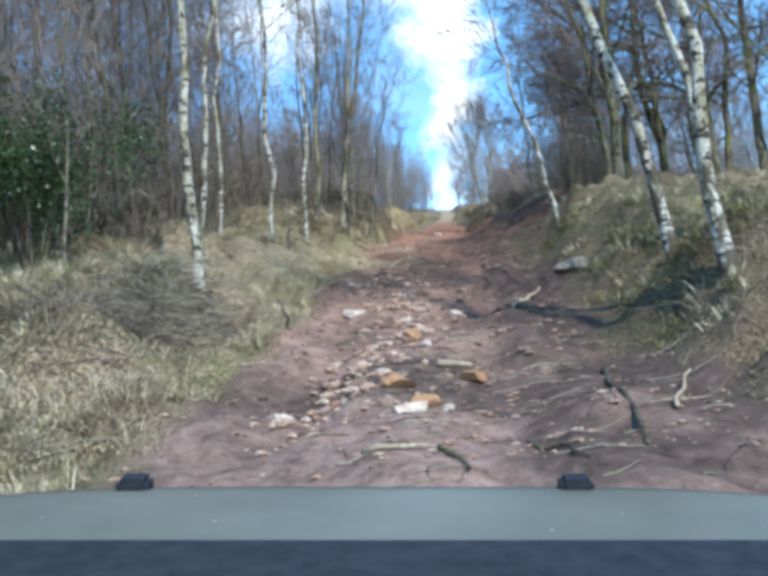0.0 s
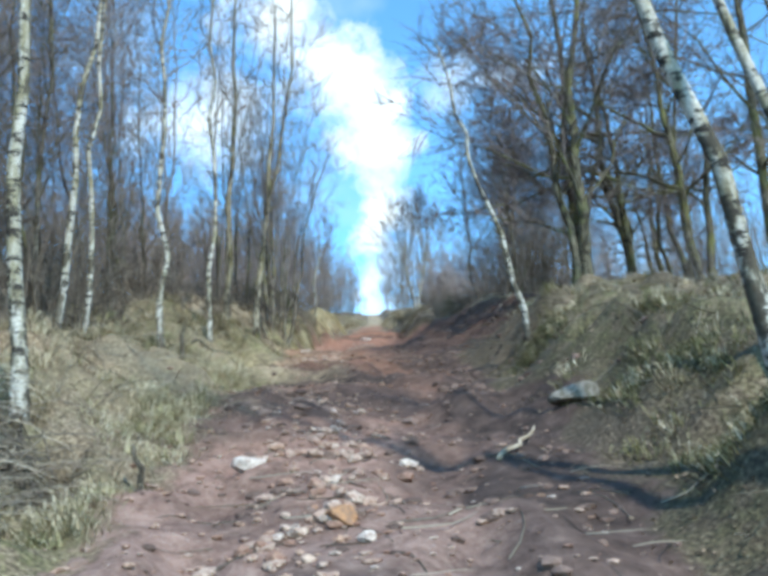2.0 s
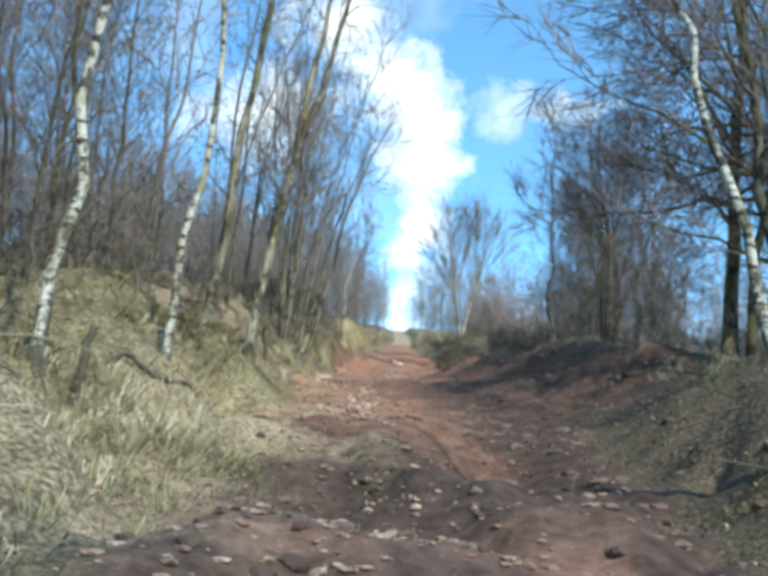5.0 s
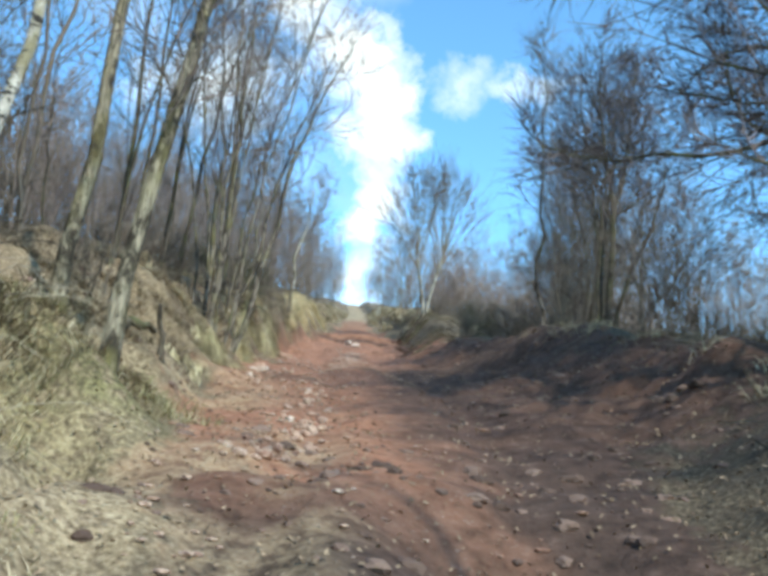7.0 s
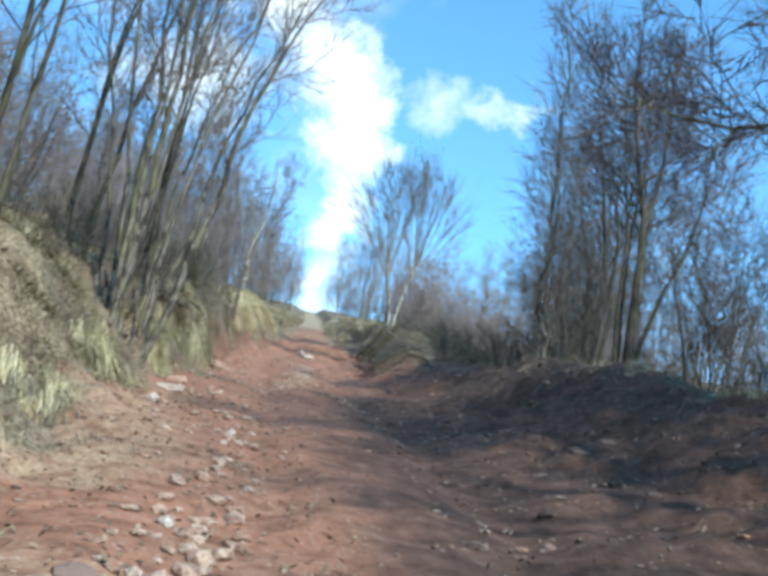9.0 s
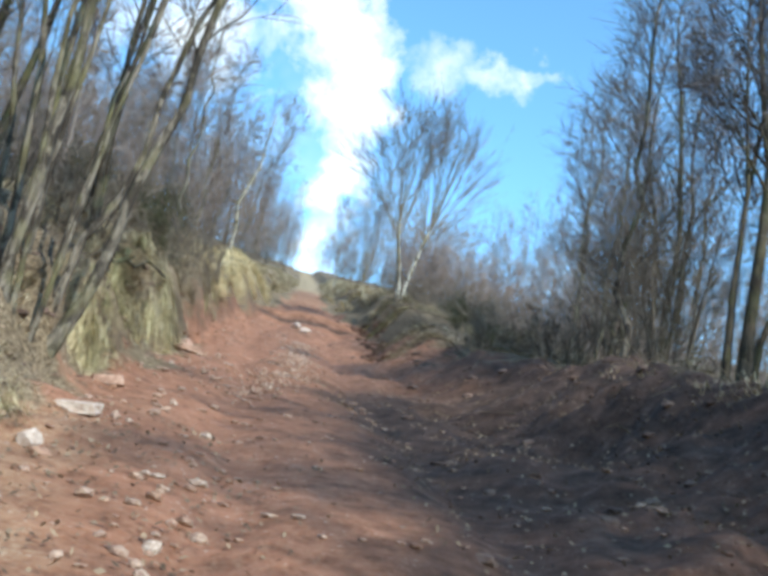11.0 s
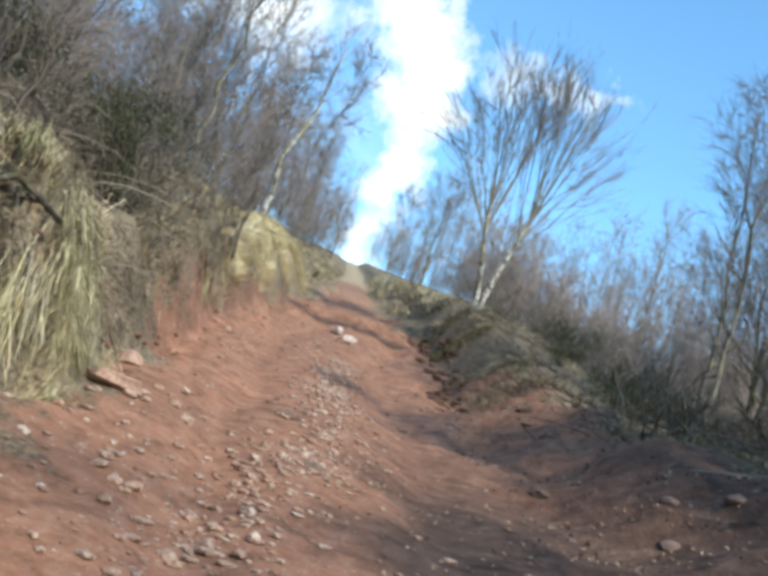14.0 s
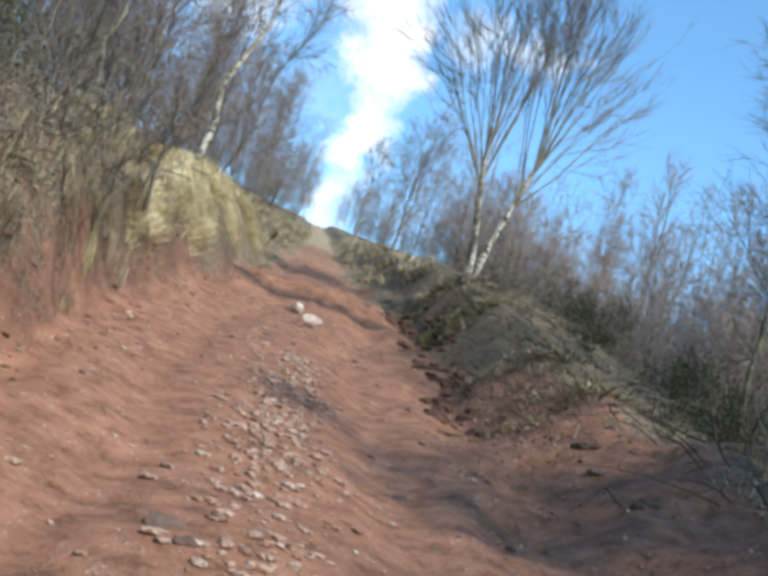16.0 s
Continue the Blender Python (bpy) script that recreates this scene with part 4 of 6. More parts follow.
def woods():
    rng = random.Random(77)

    # kinds of trees to copy: the first one of each stands in the wood itself
    def slim(seed, h, r=0.07):
        g = random.Random(seed)
        return g, [(stem_path(g, h, (g.uniform(-0.06, 0.06), g.uniform(-0.06, 0.06)), 0.20, 12), r, 0.012)]

    def birch(seed, h, limbs, br, tw, fine=0.006, bark=M_BIRCH, mat=M_TWIG, first=0.4, spread=0.7, ll=2.4, r=0.065, name="birch_tree"):
        g, stems = slim(seed, h, r)
        return tree_thing(name, stems, g, limbs, ll, spread, 0.10, br, tw, bark, mat, first=first, droop=0.06, fine=fine, light=1)

    def oak(seed, h):
        g = random.Random(seed)
        stems = [(stem_path(g, h, (g.uniform(-0.1, 0.1), 0), 0.32, 9), 0.13, 0.03), ([Vector((0.25, 0.2, 0)) + p for p in stem_path(g, h * 0.85, (g.uniform(-0.16, 0.16), 0.08), 0.34, 9)], 0.09, 0.02)]
        return tree_thing("oak_tree", stems, g, 17, 5.0, 1.1, 0.04, 9, 11, M_OAK, M_TWIG_DARK, first=0.2, twig_len=0.65, fine=0.0085, sides=8, light=1, calm=1.5)

    def bush_stems(g, h, n):
        stems = []
        for i in range(n):
            a = i * 2.4
            stems.append(([Vector((0.3 * math.cos(a), 0.3 * math.sin(a), 0)) + p for p in stem_path(g, h * g.uniform(0.6, 1.1), (0.22 * math.cos(a), 0.22 * math.sin(a)), 0.1, 5)], g.uniform(0.014, 0.03), 0.004))
        return stems

    def bush(seed, h, mat, n=9):
        g = random.Random(seed)
        return tree_thing("shrub", bush_stems(g, h, n), g, 5, 2.8, 0.7, 0.10, 4, 4, mat, mat, first=0.12, twig_len=0.7, sides=4, fine=0.0055, light=2)

    near = [birch(100, 9.5, 34, 8, 6, 0.006, r=0.042, bark=M_GREY, first=0.15), birch(101, 10.5, 34, 8, 6, 0.006, r=0.05, bark=M_GREY, first=0.15), birch(102, 10, 34, 8, 6, 0.006, r=0.04, bark=M_DARK, first=0.15),
            birch(103, 9.0, 32, 7, 5, 0.005, r=0.05, bark=M_DARK, mat=M_TWIG_GREY, first=0.15)]
    mid = [birch(110, 9.0, 24, 7, 5, 0.007, r=0.036, first=0.2), birch(111, 9.6, 24, 7, 5, 0.007, M_GREY, M_TWIG, r=0.036, first=0.15), birch(112, 10.2, 20, 6, 4, 0.008, M_DARK, M_TWIG_GREY, r=0.05, first=0.15),
           birch(113, 9.0, 18, 6, 4, 0.008, M_DARK, M_TWIG_DARK, name="tree")]
    oaks = [oak(130 + i, 7.5 + i) for i in range(3)]
    pole = [birch(140 + i, 6.0 + i * 0.6, 24, 8, 5, 0.008, M_GREY, M_TWIG, first=0.08, spread=0.5, ll=2.4, r=0.026, name="sapling") for i in range(3)]
    bushes = [bush(150, 2.6, M_TWIG_GREY), bush(151, 3.4, M_TWIG), bush(152, 3.0, M_TWIG_DARK)]
    g = random.Random(155)
    thorn = tree_thing("thorn_tree", bush_stems(g, 4.0, 10), g, 7, 4.5, 0.8, 0.06, 5, 5, M_TWIG_GREY, M_TWIG_GREY, first=0.15, twig_len=0.5, sides=5, fine=0.007, light=1)
    kinds = near + mid + oaks + pole + bushes + [thorn]
    used = set()

    def spin(x, y, size, tilt):
        return pose(x, y, at_ground(x, y, 0.06), rng.uniform(-tilt, tilt), rng.uniform(-tilt, tilt), rng.uniform(0, 360)) @ Matrix.Diagonal((*[rng.uniform(*size)] * 3, 1))

    def plant(some, x, y, gap, label, group, size=(0.85, 1.15), tilt=3.0):
        if not clear_of(x, y, gap):
            return
        k = rng.choice(some)
        m = spin(x, y, size, tilt)
        if k in used:
            t = copy_thing(k, m)
            t.scale = m.to_scale()
        else:
            used.add(k)
            t = k
            t.matrix_world = m
        tagged(t, label, "shrub" if k in bushes else "tree", group)

    L_NEAR = "slim bare birch with a pale trunk in the wood"
    L_DARK = "dark bare oak with wide tangled boughs"
    L_POLE = "thin bare sapling with a reddish haze of twigs"
    L_BUSH = "leafless brown thicket shrub with many thin stems"
    for _ in range(48):
        y = rng.uniform(11, 33)
        plant(near, float(left_edge(y)) - rng.uniform(2.6, 10), y, 1.0, L_NEAR, "birches of the wood", (0.8, 1.15) if y < 25 else (0.6, 0.85))
    for _ in range(58):
        y = rng.uniform(12, 60)
        plant(mid, float(left_edge(y)) - 2.8 - 14 * rng.random() ** 1.2, y, 0.9, L_NEAR, "birches of the wood", (0.62, 0.95) if y < 33 else (0.36, 0.56))
    for _ in range(56):
        y = rng.uniform(52, 78)
        plant(pole, float(left_edge(y)) - 1.5 - 7 * rng.random(), y, 0.5, L_POLE, "saplings above the cutting", (0.6, 0.95), 6)
    for _ in range(60):
        y = rng.uniform(14, 70)
        plant(bushes[:2], float(left_edge(y)) - 3.2 - 9 * rng.random(), y, 0.9, L_BUSH, "undergrowth", (0.6, 1.2))
    # the darker side
    for x, y in ((8.6, 19.5), (6.9, 24.5), (8.3, 29.4), (11.8, 31.0), (12.6, 34.0)):
        plant(oaks, x, y, 0.5, L_DARK, "oaks beside the track", (1.1, 1.2) if y in (24.5, 29.4) else (0.8, 1.05), 5)
    for x, y in ((9.2, 43.2), (9.6, 41.6), (8.6, 40.0), (9.9, 36.8), (8.9, 35.6)):
        plant([thorn], x, y, 0.2, "dense dark thorn thicket on the edge of the shaded bank", "thorns on the bank", (0.6, 0.85), 5)
    for _ in range(16):
        y = rng.uniform(24, 45)
        plant(mid, float(right_edge(y)) + 6 + 12 * rng.random(), y, 1.4, L_NEAR, "birches on the lower side", (0.55, 0.85))
    for _ in range(46):
        y = rng.uniform(20, 68)
        plant(bushes, float(right_edge(y)) + (4.4 if y < 42 else 3.4) + 7 * rng.random(), y, 0.7, L_BUSH, "scrub on the lower side", (0.3, 0.55))
    # woods past counting
    far = [tree_data(slim(120 + i, 8.5 + 0.6 * i, 0.045)[1], random.Random(120 + i), 13, 2.8, 0.65, 0.10, 5, 4, first=0.12, twig_len=0.9, droop=0.06, fine=0.0115, sides=4, light=2) for i in range(4)]
    scrub, brush = [], []
    for i in range(3):
        g = random.Random(160 + i)
        scrub.append(tree_data(bush_stems(g, 3.4, 5), g, 7, 3.6, 0.9, 0.08, 6, 6, first=0.22, twig_len=0.5, sides=3, fine=0.0065, light=2))
        brush.append(tree_data(bush_stems(g, 3.8, 6), g, 4, 3.2, 0.7, 0.10, 3, 3, first=0.12, twig_len=0.8, sides=3, fine=0.010, light=2))

    def spread_out(n, y0, y1, side, d0, d1, skew, size, count):
        out = []
        for _ in range(n):
            y = rng.uniform(y0, y1)
            d = d0 + (d1 - d0) * rng.random() ** skew
            x = float(left_edge(y)) - d if side < 0 else float(right_edge(y)) + d
            if clear_of(x, y, 0.7):
                out.append((rng.randrange(count), spin(x, y, size, 4)))
        return out

    low = []
    for i in range(3):
        g = random.Random(170 + i)
        low.append(tree_data(bush_stems(g, 0.9, 7), g, 3, 4.0, 0.8, 0.06, 3, 3, first=0.1, twig_len=0.25, sides=3, fine=0.008, light=2))
    massed("low_scrub", "low olive-brown scrub along the bank's top", "scrub", low,
           spread_out(60, 30, 42, 1, 3.2, 8, 1.0, (0.5, 1.1), 3) + spread_out(170, 42, 66, 1, 1.6, 7, 1.2, (0.5, 1.2), 3) + spread_out(120, 44, 57, 1, 1.5, 3.6, 1.0, (0.4, 0.8), 3) + spread_out(40, 24, 42, -1, 1.6, 5, 1.0, (0.5, 1.0), 3) + spread_out(130, 15, 32, -1, 2.8, 7, 1.0, (0.7, 1.5), 3) + spread_out(130, 39, 52, -1, 0.8, 5, 1.0, (0.5, 1.2), 3), [M_TWIG_GREY, M_TWIG_GREY])
    massed("deep_wood", "deep leafless birch wood with grey-brown twigs", "wood", far, spread_out(90, 13, 32, -1, 7, 18, 1.0, (0.9, 1.25), 4) + spread_out(150, 14, 33, -1, 3.0, 8, 1.0, (0.75, 1.1), 4) + spread_out(50, 34, 50, -1, 2.6, 16, 1.0, (0.32, 0.5), 4) + spread_out(50, 50, 92, -1, 11, 34, 1.0, (0.5, 0.75), 4) + spread_out(210, 44, 84, -1, 2.0, 13, 1.0, (0.38, 0.66), 4), [M_TWIG_GREY, M_TWIG])
    massed("far_wood", "far birches lining the upper track", "wood", far,
           spread_out(85, 70, 240, -1, 1.4, 14, 1.4, (0.75, 1.05), 4) + spread_out(80, 66, 240, 1, 1.6, 16, 1.3, (0.55, 0.9), 4), [M_TWIG_GREY, M_TWIG])
    massed("lower_wood", "leafless trees on the falling ground below the track", "wood", far, spread_out(60, 30, 110, 1, 12, 50, 1.0, (0.75, 1.1), 4) + spread_out(80, 56, 110, 1, 10, 42, 1.0, (0.8, 1.1), 4) + spread_out(100, 60, 100, 1, 3.5, 28, 1.0, (0.50, 0.78), 4), [M_TWIG_GREY, M_TWIG])
    massed("scrub_wood", "misty grey-brown round-headed young trees beyond the lower bank", "wood", scrub, spread_out(26, 47, 62, 1, 5.5, 18, 1.0, (0.55, 0.85), 3) + spread_out(62, 58, 80, 1, 3.4, 18, 1.0, (0.8, 1.35), 3), [M_TWIG_GREY, M_TWIG])
    massed("undergrowth", "brown leafless thicket on the floor of the wood", "thicket", brush,
           spread_out(140, 15, 29, -1, 2.8, 9, 1.0, (0.5, 0.95), 3) + spread_out(100, 12, 80, -1, 4.5, 18, 1.0, (0.6, 1.4), 3) + spread_out(40, 60, 150, -1, 1.2, 8, 1.0, (0.6, 1.2), 3) + spread_out(40, 60, 150, 1, 1.5, 9, 1.0, (0.5, 1.1), 3)
           + spread_out(40, 36, 75, 1, 7, 26, 1.0, (0.5, 1.0), 3) + spread_out(40, 10, 80, -1, 14, 30, 1.0, (1.5, 2.3), 3) + spread_out(25, 10, 60, 1, 16, 36, 1.0, (1.3, 2.0), 3), [M_TWIG_GREY, M_TWIG_GREY])
    for k in kinds:
        if k not in used:
            for o in k.children_recursive:
                bpy.data.objects.remove(o)
            bpy.data.objects.remove(k)


woods()


# ---- grass and dead stems ----
def blades(name, label, mat, n, where, length, width=0.012, clump=30, seed=0, fall=0.5):
    """Grass as one sheet of blades in tussocks. where(rng, k): k places for tussocks, as two arrays."""
    rng = np.random.default_rng(seed)
    k = max(n // clump, 1)
    cx, cy = where(rng, k * 4)
    keep = np.argsort(-(rough(cx, cy, 0.9, 71, 2) + rng.normal(0, 0.25, len(cx))))[:k]  # tussocks gather in patches
    cx, cy = cx[keep], cy[keep]
    bare = ((cx + 2.95) / 0.75) ** 2 + ((cy - 11.35) / 0.7) ** 2 < rng.uniform(0.6, 1.2, k)  # a bramble hollow with no grass
    bare |= ((cx + 1.85) / 0.4) ** 2 + ((cy - 12.35) / 0.45) ** 2 < rng.uniform(0.6, 1.2, k)  # and one at a birch's foot
    cx = np.where(bare, cx - 3.0, cx)
    own = rng.integers(0, k, n)
    r = np.abs(rng.normal(0, 0.13, n))
    a = rng.uniform(0, 2 * np.pi, n)
    x, y = cx[own] + r * np.cos(a), cy[own] + r * np.sin(a)
    z = ground_z(x, y) - 0.02
    e = 0.15
    gx = (ground_z(x + e, y) - ground_z(x - e, y)) / (2 * e)
    gy = (ground_z(x, y + e) - ground_z(x, y - e)) / (2 * e)
    big = rng.uniform(0.6, 1.25, k)[own]
    ln = rng.uniform(length[0], length[1], n) * big
    a2 = a + rng.normal(0, 0.8, n)
    ox = np.cos(a2) * (0.35 + 0.5 * r / 0.13) - 1.3 * fall * gx
    oy = np.sin(a2) * (0.35 + 0.5 * r / 0.13) - 1.3 * fall * gy
    oz = rng.uniform(0.7, 1.3, n)
    s = 1 / np.sqrt(ox ** 2 + oy ** 2 + oz ** 2)
    ox, oy, oz = ox * s, oy * s, oz * s
    mx, my, mz = x + ox * ln * 0.55, y + oy * ln * 0.55, z + oz * ln * 0.55
    h = np.sqrt(ox ** 2 + oy ** 2) + 1e-3
    drop = rng.uniform(-0.2, 0.35, n) - fall * 0.5
    tx, ty, tz = mx + ox / h * ln * 0.42, my + oy / h * ln * 0.42, mz + drop * ln * 0.55
    tz = np.maximum(tz, ground_z(tx, ty) + 0.01)
    sx, sy = -np.sin(a2) * width * 0.5, np.cos(a2) * width * 0.5
    V = np.empty((n, 5, 3))
    V[:, 0] = np.stack([x - sx, y - sy, z], -1)
    V[:, 1] = np.stack([x + sx, y + sy, z], -1)
    V[:, 2] = np.stack([mx + sx * 0.8, my + sy * 0.8, mz], -1)
    V[:, 3] = np.stack([mx - sx * 0.8, my - sy * 0.8, mz], -1)
    V[:, 4] = np.stack([tx, ty, tz], -1)
    i = np.arange(n) * 5
    F = np.stack([i, i + 1, i + 2, i + 3], -1).tolist() + np.stack([i + 3, i + 2, i + 4], -1).tolist()
    return tagged(new(name, mesh_of(name, V.reshape(-1, 3).tolist(), F, [mat], False)), label, "grass", kind="stuff")


def beside_left(y0, y1, d0, d1, skew=1.0):
    def where(rng, k):
        y = rng.uniform(y0, y1, k)
        return left_edge(y) - d0 - (d1 - d0) * rng.random(k) ** skew + rng.normal(0, 0.16, k), y
    return where


def beside_right(y0, y1, d0, d1, skew=1.0):
    def where(rng, k):
        y = rng.uniform(y0, y1, k)
        return right_edge(y) + d0 + (d1 - d0) * rng.random(k) ** skew, y
    return where


blades("grass", "pale tussocky winter grass on the bank", M_STRAW, 26000, beside_left(6, 25, 0.15, 5.5, 1.2), (0.12, 0.40), width=0.008, seed=1)
blades("grass", "short dead grass and litter between the tussocks", M_BROWN, 26000, beside_left(6, 36, 0.0, 5.0), (0.05, 0.17), width=0.006, clump=14, seed=18)
blades("grass", "pale curling grass on the lower bank", M_STRAW, 13000, beside_left(6, 15, 0.2, 4.5), (0.08, 0.28), width=0.008, clump=12, seed=21, fall=0.8)
blades("grass", "trodden dead grass at the foot of the rough bank", M_STRAW, 7000, beside_left(19, 38, 0.0, 1.8), (0.05, 0.16), width=0.007, clump=10, seed=20)
blades("grass", "greenish grass between the straw on the bank", M_GREEN, 22000, beside_left(5, 27, 0.05, 5.0, 1.3), (0.10, 0.30), width=0.008, seed=2)
blades("grass", "long straw grass hanging over the steep bank", M_STRAW, 9000, beside_left(33, 44, 0.5, 2.6), (0.15, 0.45), seed=3, fall=0.5, clump=90)
blades("grass", "short dry grass and litter on the rough bank", M_BROWN, 18000, beside_left(24, 43, 0.3, 4.0), (0.08, 0.26), seed=13, fall=0.7, clump=60)
blades("grass", "bright yellow straw grass on the crest of the cutting", M_YELLOW, 20000, beside_left(50.0, 61, 0.5, 2.2), (0.18, 0.48), seed=4, fall=0.5, clump=60)
blades("grass", "thin dead grass on the floor of the wood", M_STRAW, 14000, beside_left(10, 75, 4, 18), (0.15, 0.4), width=0.016, seed=5)
blades("grass", "short mossy grass on the hummocks", M_MOSS, 16000, beside_right(6, 24, 0.3, 4.5), (0.08, 0.28), width=0.009, seed=6, clump=30)
blades("grass", "dry straw grass on the hummocks", M_STRAW, 8000, beside_right(6, 24, 0.6, 5.0), (0.10, 0.30), seed=16, clump=40, width=0.009)
blades("grass", "sparse straw grass along the shaded bank", M_STRAW, 11000, beside_right(20, 66, 1.1, 5.0), (0.10, 0.28), width=0.008, clump=22, seed=7)
blades("grass", "rough straw grass beside the upper track", M_STRAW, 14000, lambda rng, k: (np.where(rng.random(k) < 0.5, left_edge(yy := rng.uniform(58, 130, k)) - rng.uniform(0, 3, k), right_edge(yy) + rng.uniform(0, 3, k)), yy), (0.2, 0.6), width=0.03, seed=8)


blades("grass", "straw tussocks on the dark earth bank", M_STRAW, 6000, beside_right(43, 62, 1.3, 4.0), (0.12, 0.36), seed=17, clump=110, fall=0.4)


blades("grass", "withered brown grass on the hump beside the upper track", M_BROWN, 9000, beside_right(47.5, 59, 0.35, 2.4), (0.06, 0.22), width=0.007, clump=26, seed=22, fall=0.7)
blades("grass", "pale straw tufts on the hump beside the upper track", M_STRAW, 2600, beside_right(47.5, 58, 0.5, 2.2), (0.10, 0.30), width=0.007, clump=45, seed=23, fall=0.6)
blades("grass", "short mossy grass at the foot of the fan-shaped birch", M_MOSS, 6000, lambda rng, k: (rng.uniform(7.0, 9.4, k), rng.uniform(52.5, 58.5, k)), (0.06, 0.22), seed=19, clump=40)


def hanging_tussock(label, x, y, n, reach, drop, mat, seed):
    """One big tussock at the lip of the bank; its blades hang together in locks of uneven length."""
    rng = np.random.default_rng(seed)
    k = max(n // 22, 1)
    own = rng.integers(0, k, n)
    a = rng.normal(0.0, 1.0, k)[own] + rng.normal(0, 0.38, n)  # mostly towards the track
    bx = (x - 0.12 + rng.normal(0, 0.14, k))[own] + rng.normal(0, 0.04, n)
    by = (y + rng.normal(0, 0.40, k))[own] + rng.normal(0, 0.05, n)
    bz = ground_z(bx, by) - 0.02
    out = (reach * rng.uniform(0.3, 1.15, k))[own] * rng.uniform(0.75, 1.15, n)
    rise = rng.uniform(0.05, 0.26, k)[own] * rng.uniform(0.5, 1.4, n)
    fall = (0.62 * drop * rng.uniform(0.05, 1.15, k) ** 1.5)[own] * rng.uniform(0.55, 1.2, n)
    bend = rng.normal(0, 0.16, k)[own] + rng.normal(0, 0.08, n)
    P = np.empty((n, 4, 3))
    for j, (s, up) in enumerate(((0.0, 0.0), (0.45, 1.0), (0.85, 0.35), (1.0, 0.0))):
        P[:, j, 0] = bx + np.cos(a) * out * s + rng.normal(0, 0.012, n) * (j > 0)
        P[:, j, 1] = by + np.sin(a) * out * s * 0.9 + bend * s * s + rng.normal(0, 0.012, n) * (j > 0)
        P[:, j, 2] = bz + rise * up - fall * max(0.0, s - 0.4) / 0.6
    P[:, 1:, 2] = np.maximum(P[:, 1:, 2], ground_z(P[:, 1:, 0], P[:, 1:, 1]) + 0.03)
    w = rng.uniform(0.0015, 0.0035, n)
    sx, sy = -np.sin(a) * w, np.cos(a) * w
    V = np.empty((n, 7, 3))
    for j in range(3):
        V[:, 2 * j] = P[:, j] - np.stack([sx, sy, 0 * sx], -1)
        V[:, 2 * j + 1] = P[:, j] + np.stack([sx, sy, 0 * sx], -1)
    V[:, 6] = P[:, 3]
    i = np.arange(n) * 7
    F = np.stack([i, i + 1, i + 3, i + 2], -1).tolist() + np.stack([i + 2, i + 3, i + 5, i + 4], -1).tolist() + np.stack([i + 4, i + 5, i + 6], -1).tolist()
    o = new("grass_tussock", mesh_of("grass_tussock", V.reshape(-1, 3).tolist(), F, [mat, M_GREEN, M_BRAMBLE], False))
    tone = rng.choice(3, k, p=(0.55, 0.23, 0.22) if mat is M_MOP else (0.88, 0.04, 0.08))[own]
    o.data.polygons.foreach_set("material_index", np.tile(tone.astype(np.int32), 3))
    return tagged(o, label, "grass", "tussocks on the lip of the bank")


for k, (y, s, d) in enumerate(((37.6, 0.5, 0.25), (39.3, 0.5, 0.25), (41.2, 0.8, 0.6), (42.0, 0.7, 0.5), (33.2, 0.6, 0.25), (30.6, 0.6, 0.25))):
    hanging_tussock("long pale grass tussock hanging over the steep bank", float(left_edge(y)) - 0.22, y, int(1700 * s), 0.5 * s, d, M_MOP, 80 + k)
for k, (y, s, d) in enumerate(((44.6, 0.6, 0.16), (46.2, 0.6, 0.2), (47.6, 0.7, 0.2), (49.2, 0.6, 0.16), (50.4, 0.5, 0.15))):
    hanging_tussock("brown withered tussock at the lip of the red cutting", float(left_edge(y)) - 0.45, y, int(900 * s), 0.4 * s, d, M_BROWN, 110 + k)
for k, (y, s) in enumerate(((51.6, 0.6), (53.0, 0.9), (54.3, 1.0), (55.4, 1.0), (56.6, 0.8))):
    hanging_tussock("bright yellow straw tussock at the lip of the red cutting", float(left_edge(y)) - 0.75, y, int(1100 * s), 0.42 * s, 0.14 * s, M_YELLOW, 95 + k)


def clods(name, label, n, where, size, mat, seed, squash=0.6):
    """Crumbled lumps half sunk in the ground, as one mesh."""
    g = np.random.default_rng(seed)
    rng = random.Random(seed)
    bm = bmesh.new()
    bmesh.ops.create_icosphere(bm, subdivisions=2, radius=1.0)
    base = np.array([v.co[:] for v in bm.verts])
    tris = np.array([[v.index for v in f.verts] for f in bm.faces])
    bm.free()
    xs, ys = where(g, n)
    zs = ground_z(xs, ys)
    V, F = [], []
    for k in range(n):
        s = size[0] + (size[1] - size[0]) * g.random() ** 2
        d = base * (1 + 0.55 * rough(base[:, 0] * 1.9 + k * 3.7, base[:, 1] * 1.9 + base[:, 2] * 1.7, 1.0, seed, 3))[:, None]
        a = g.uniform(0, 6.28)
        ca, sa = math.cos(a), math.sin(a)
        st = g.uniform(0.7, 1.5)
        x, y, z = d[:, 0] * st, d[:, 1], d[:, 2] * squash
        V.append(np.stack([xs[k] + s * (ca * x - sa * y), ys[k] + s * (sa * x + ca * y), zs[k] + s * (z - 0.15)], -1))
        F.append(tris + k * len(base))
    me = mesh_of(name, np.concatenate(V).tolist(), np.concatenate(F).tolist(), [mat], False)
    return tagged(new(name, me), label, "earth", kind="stuff")


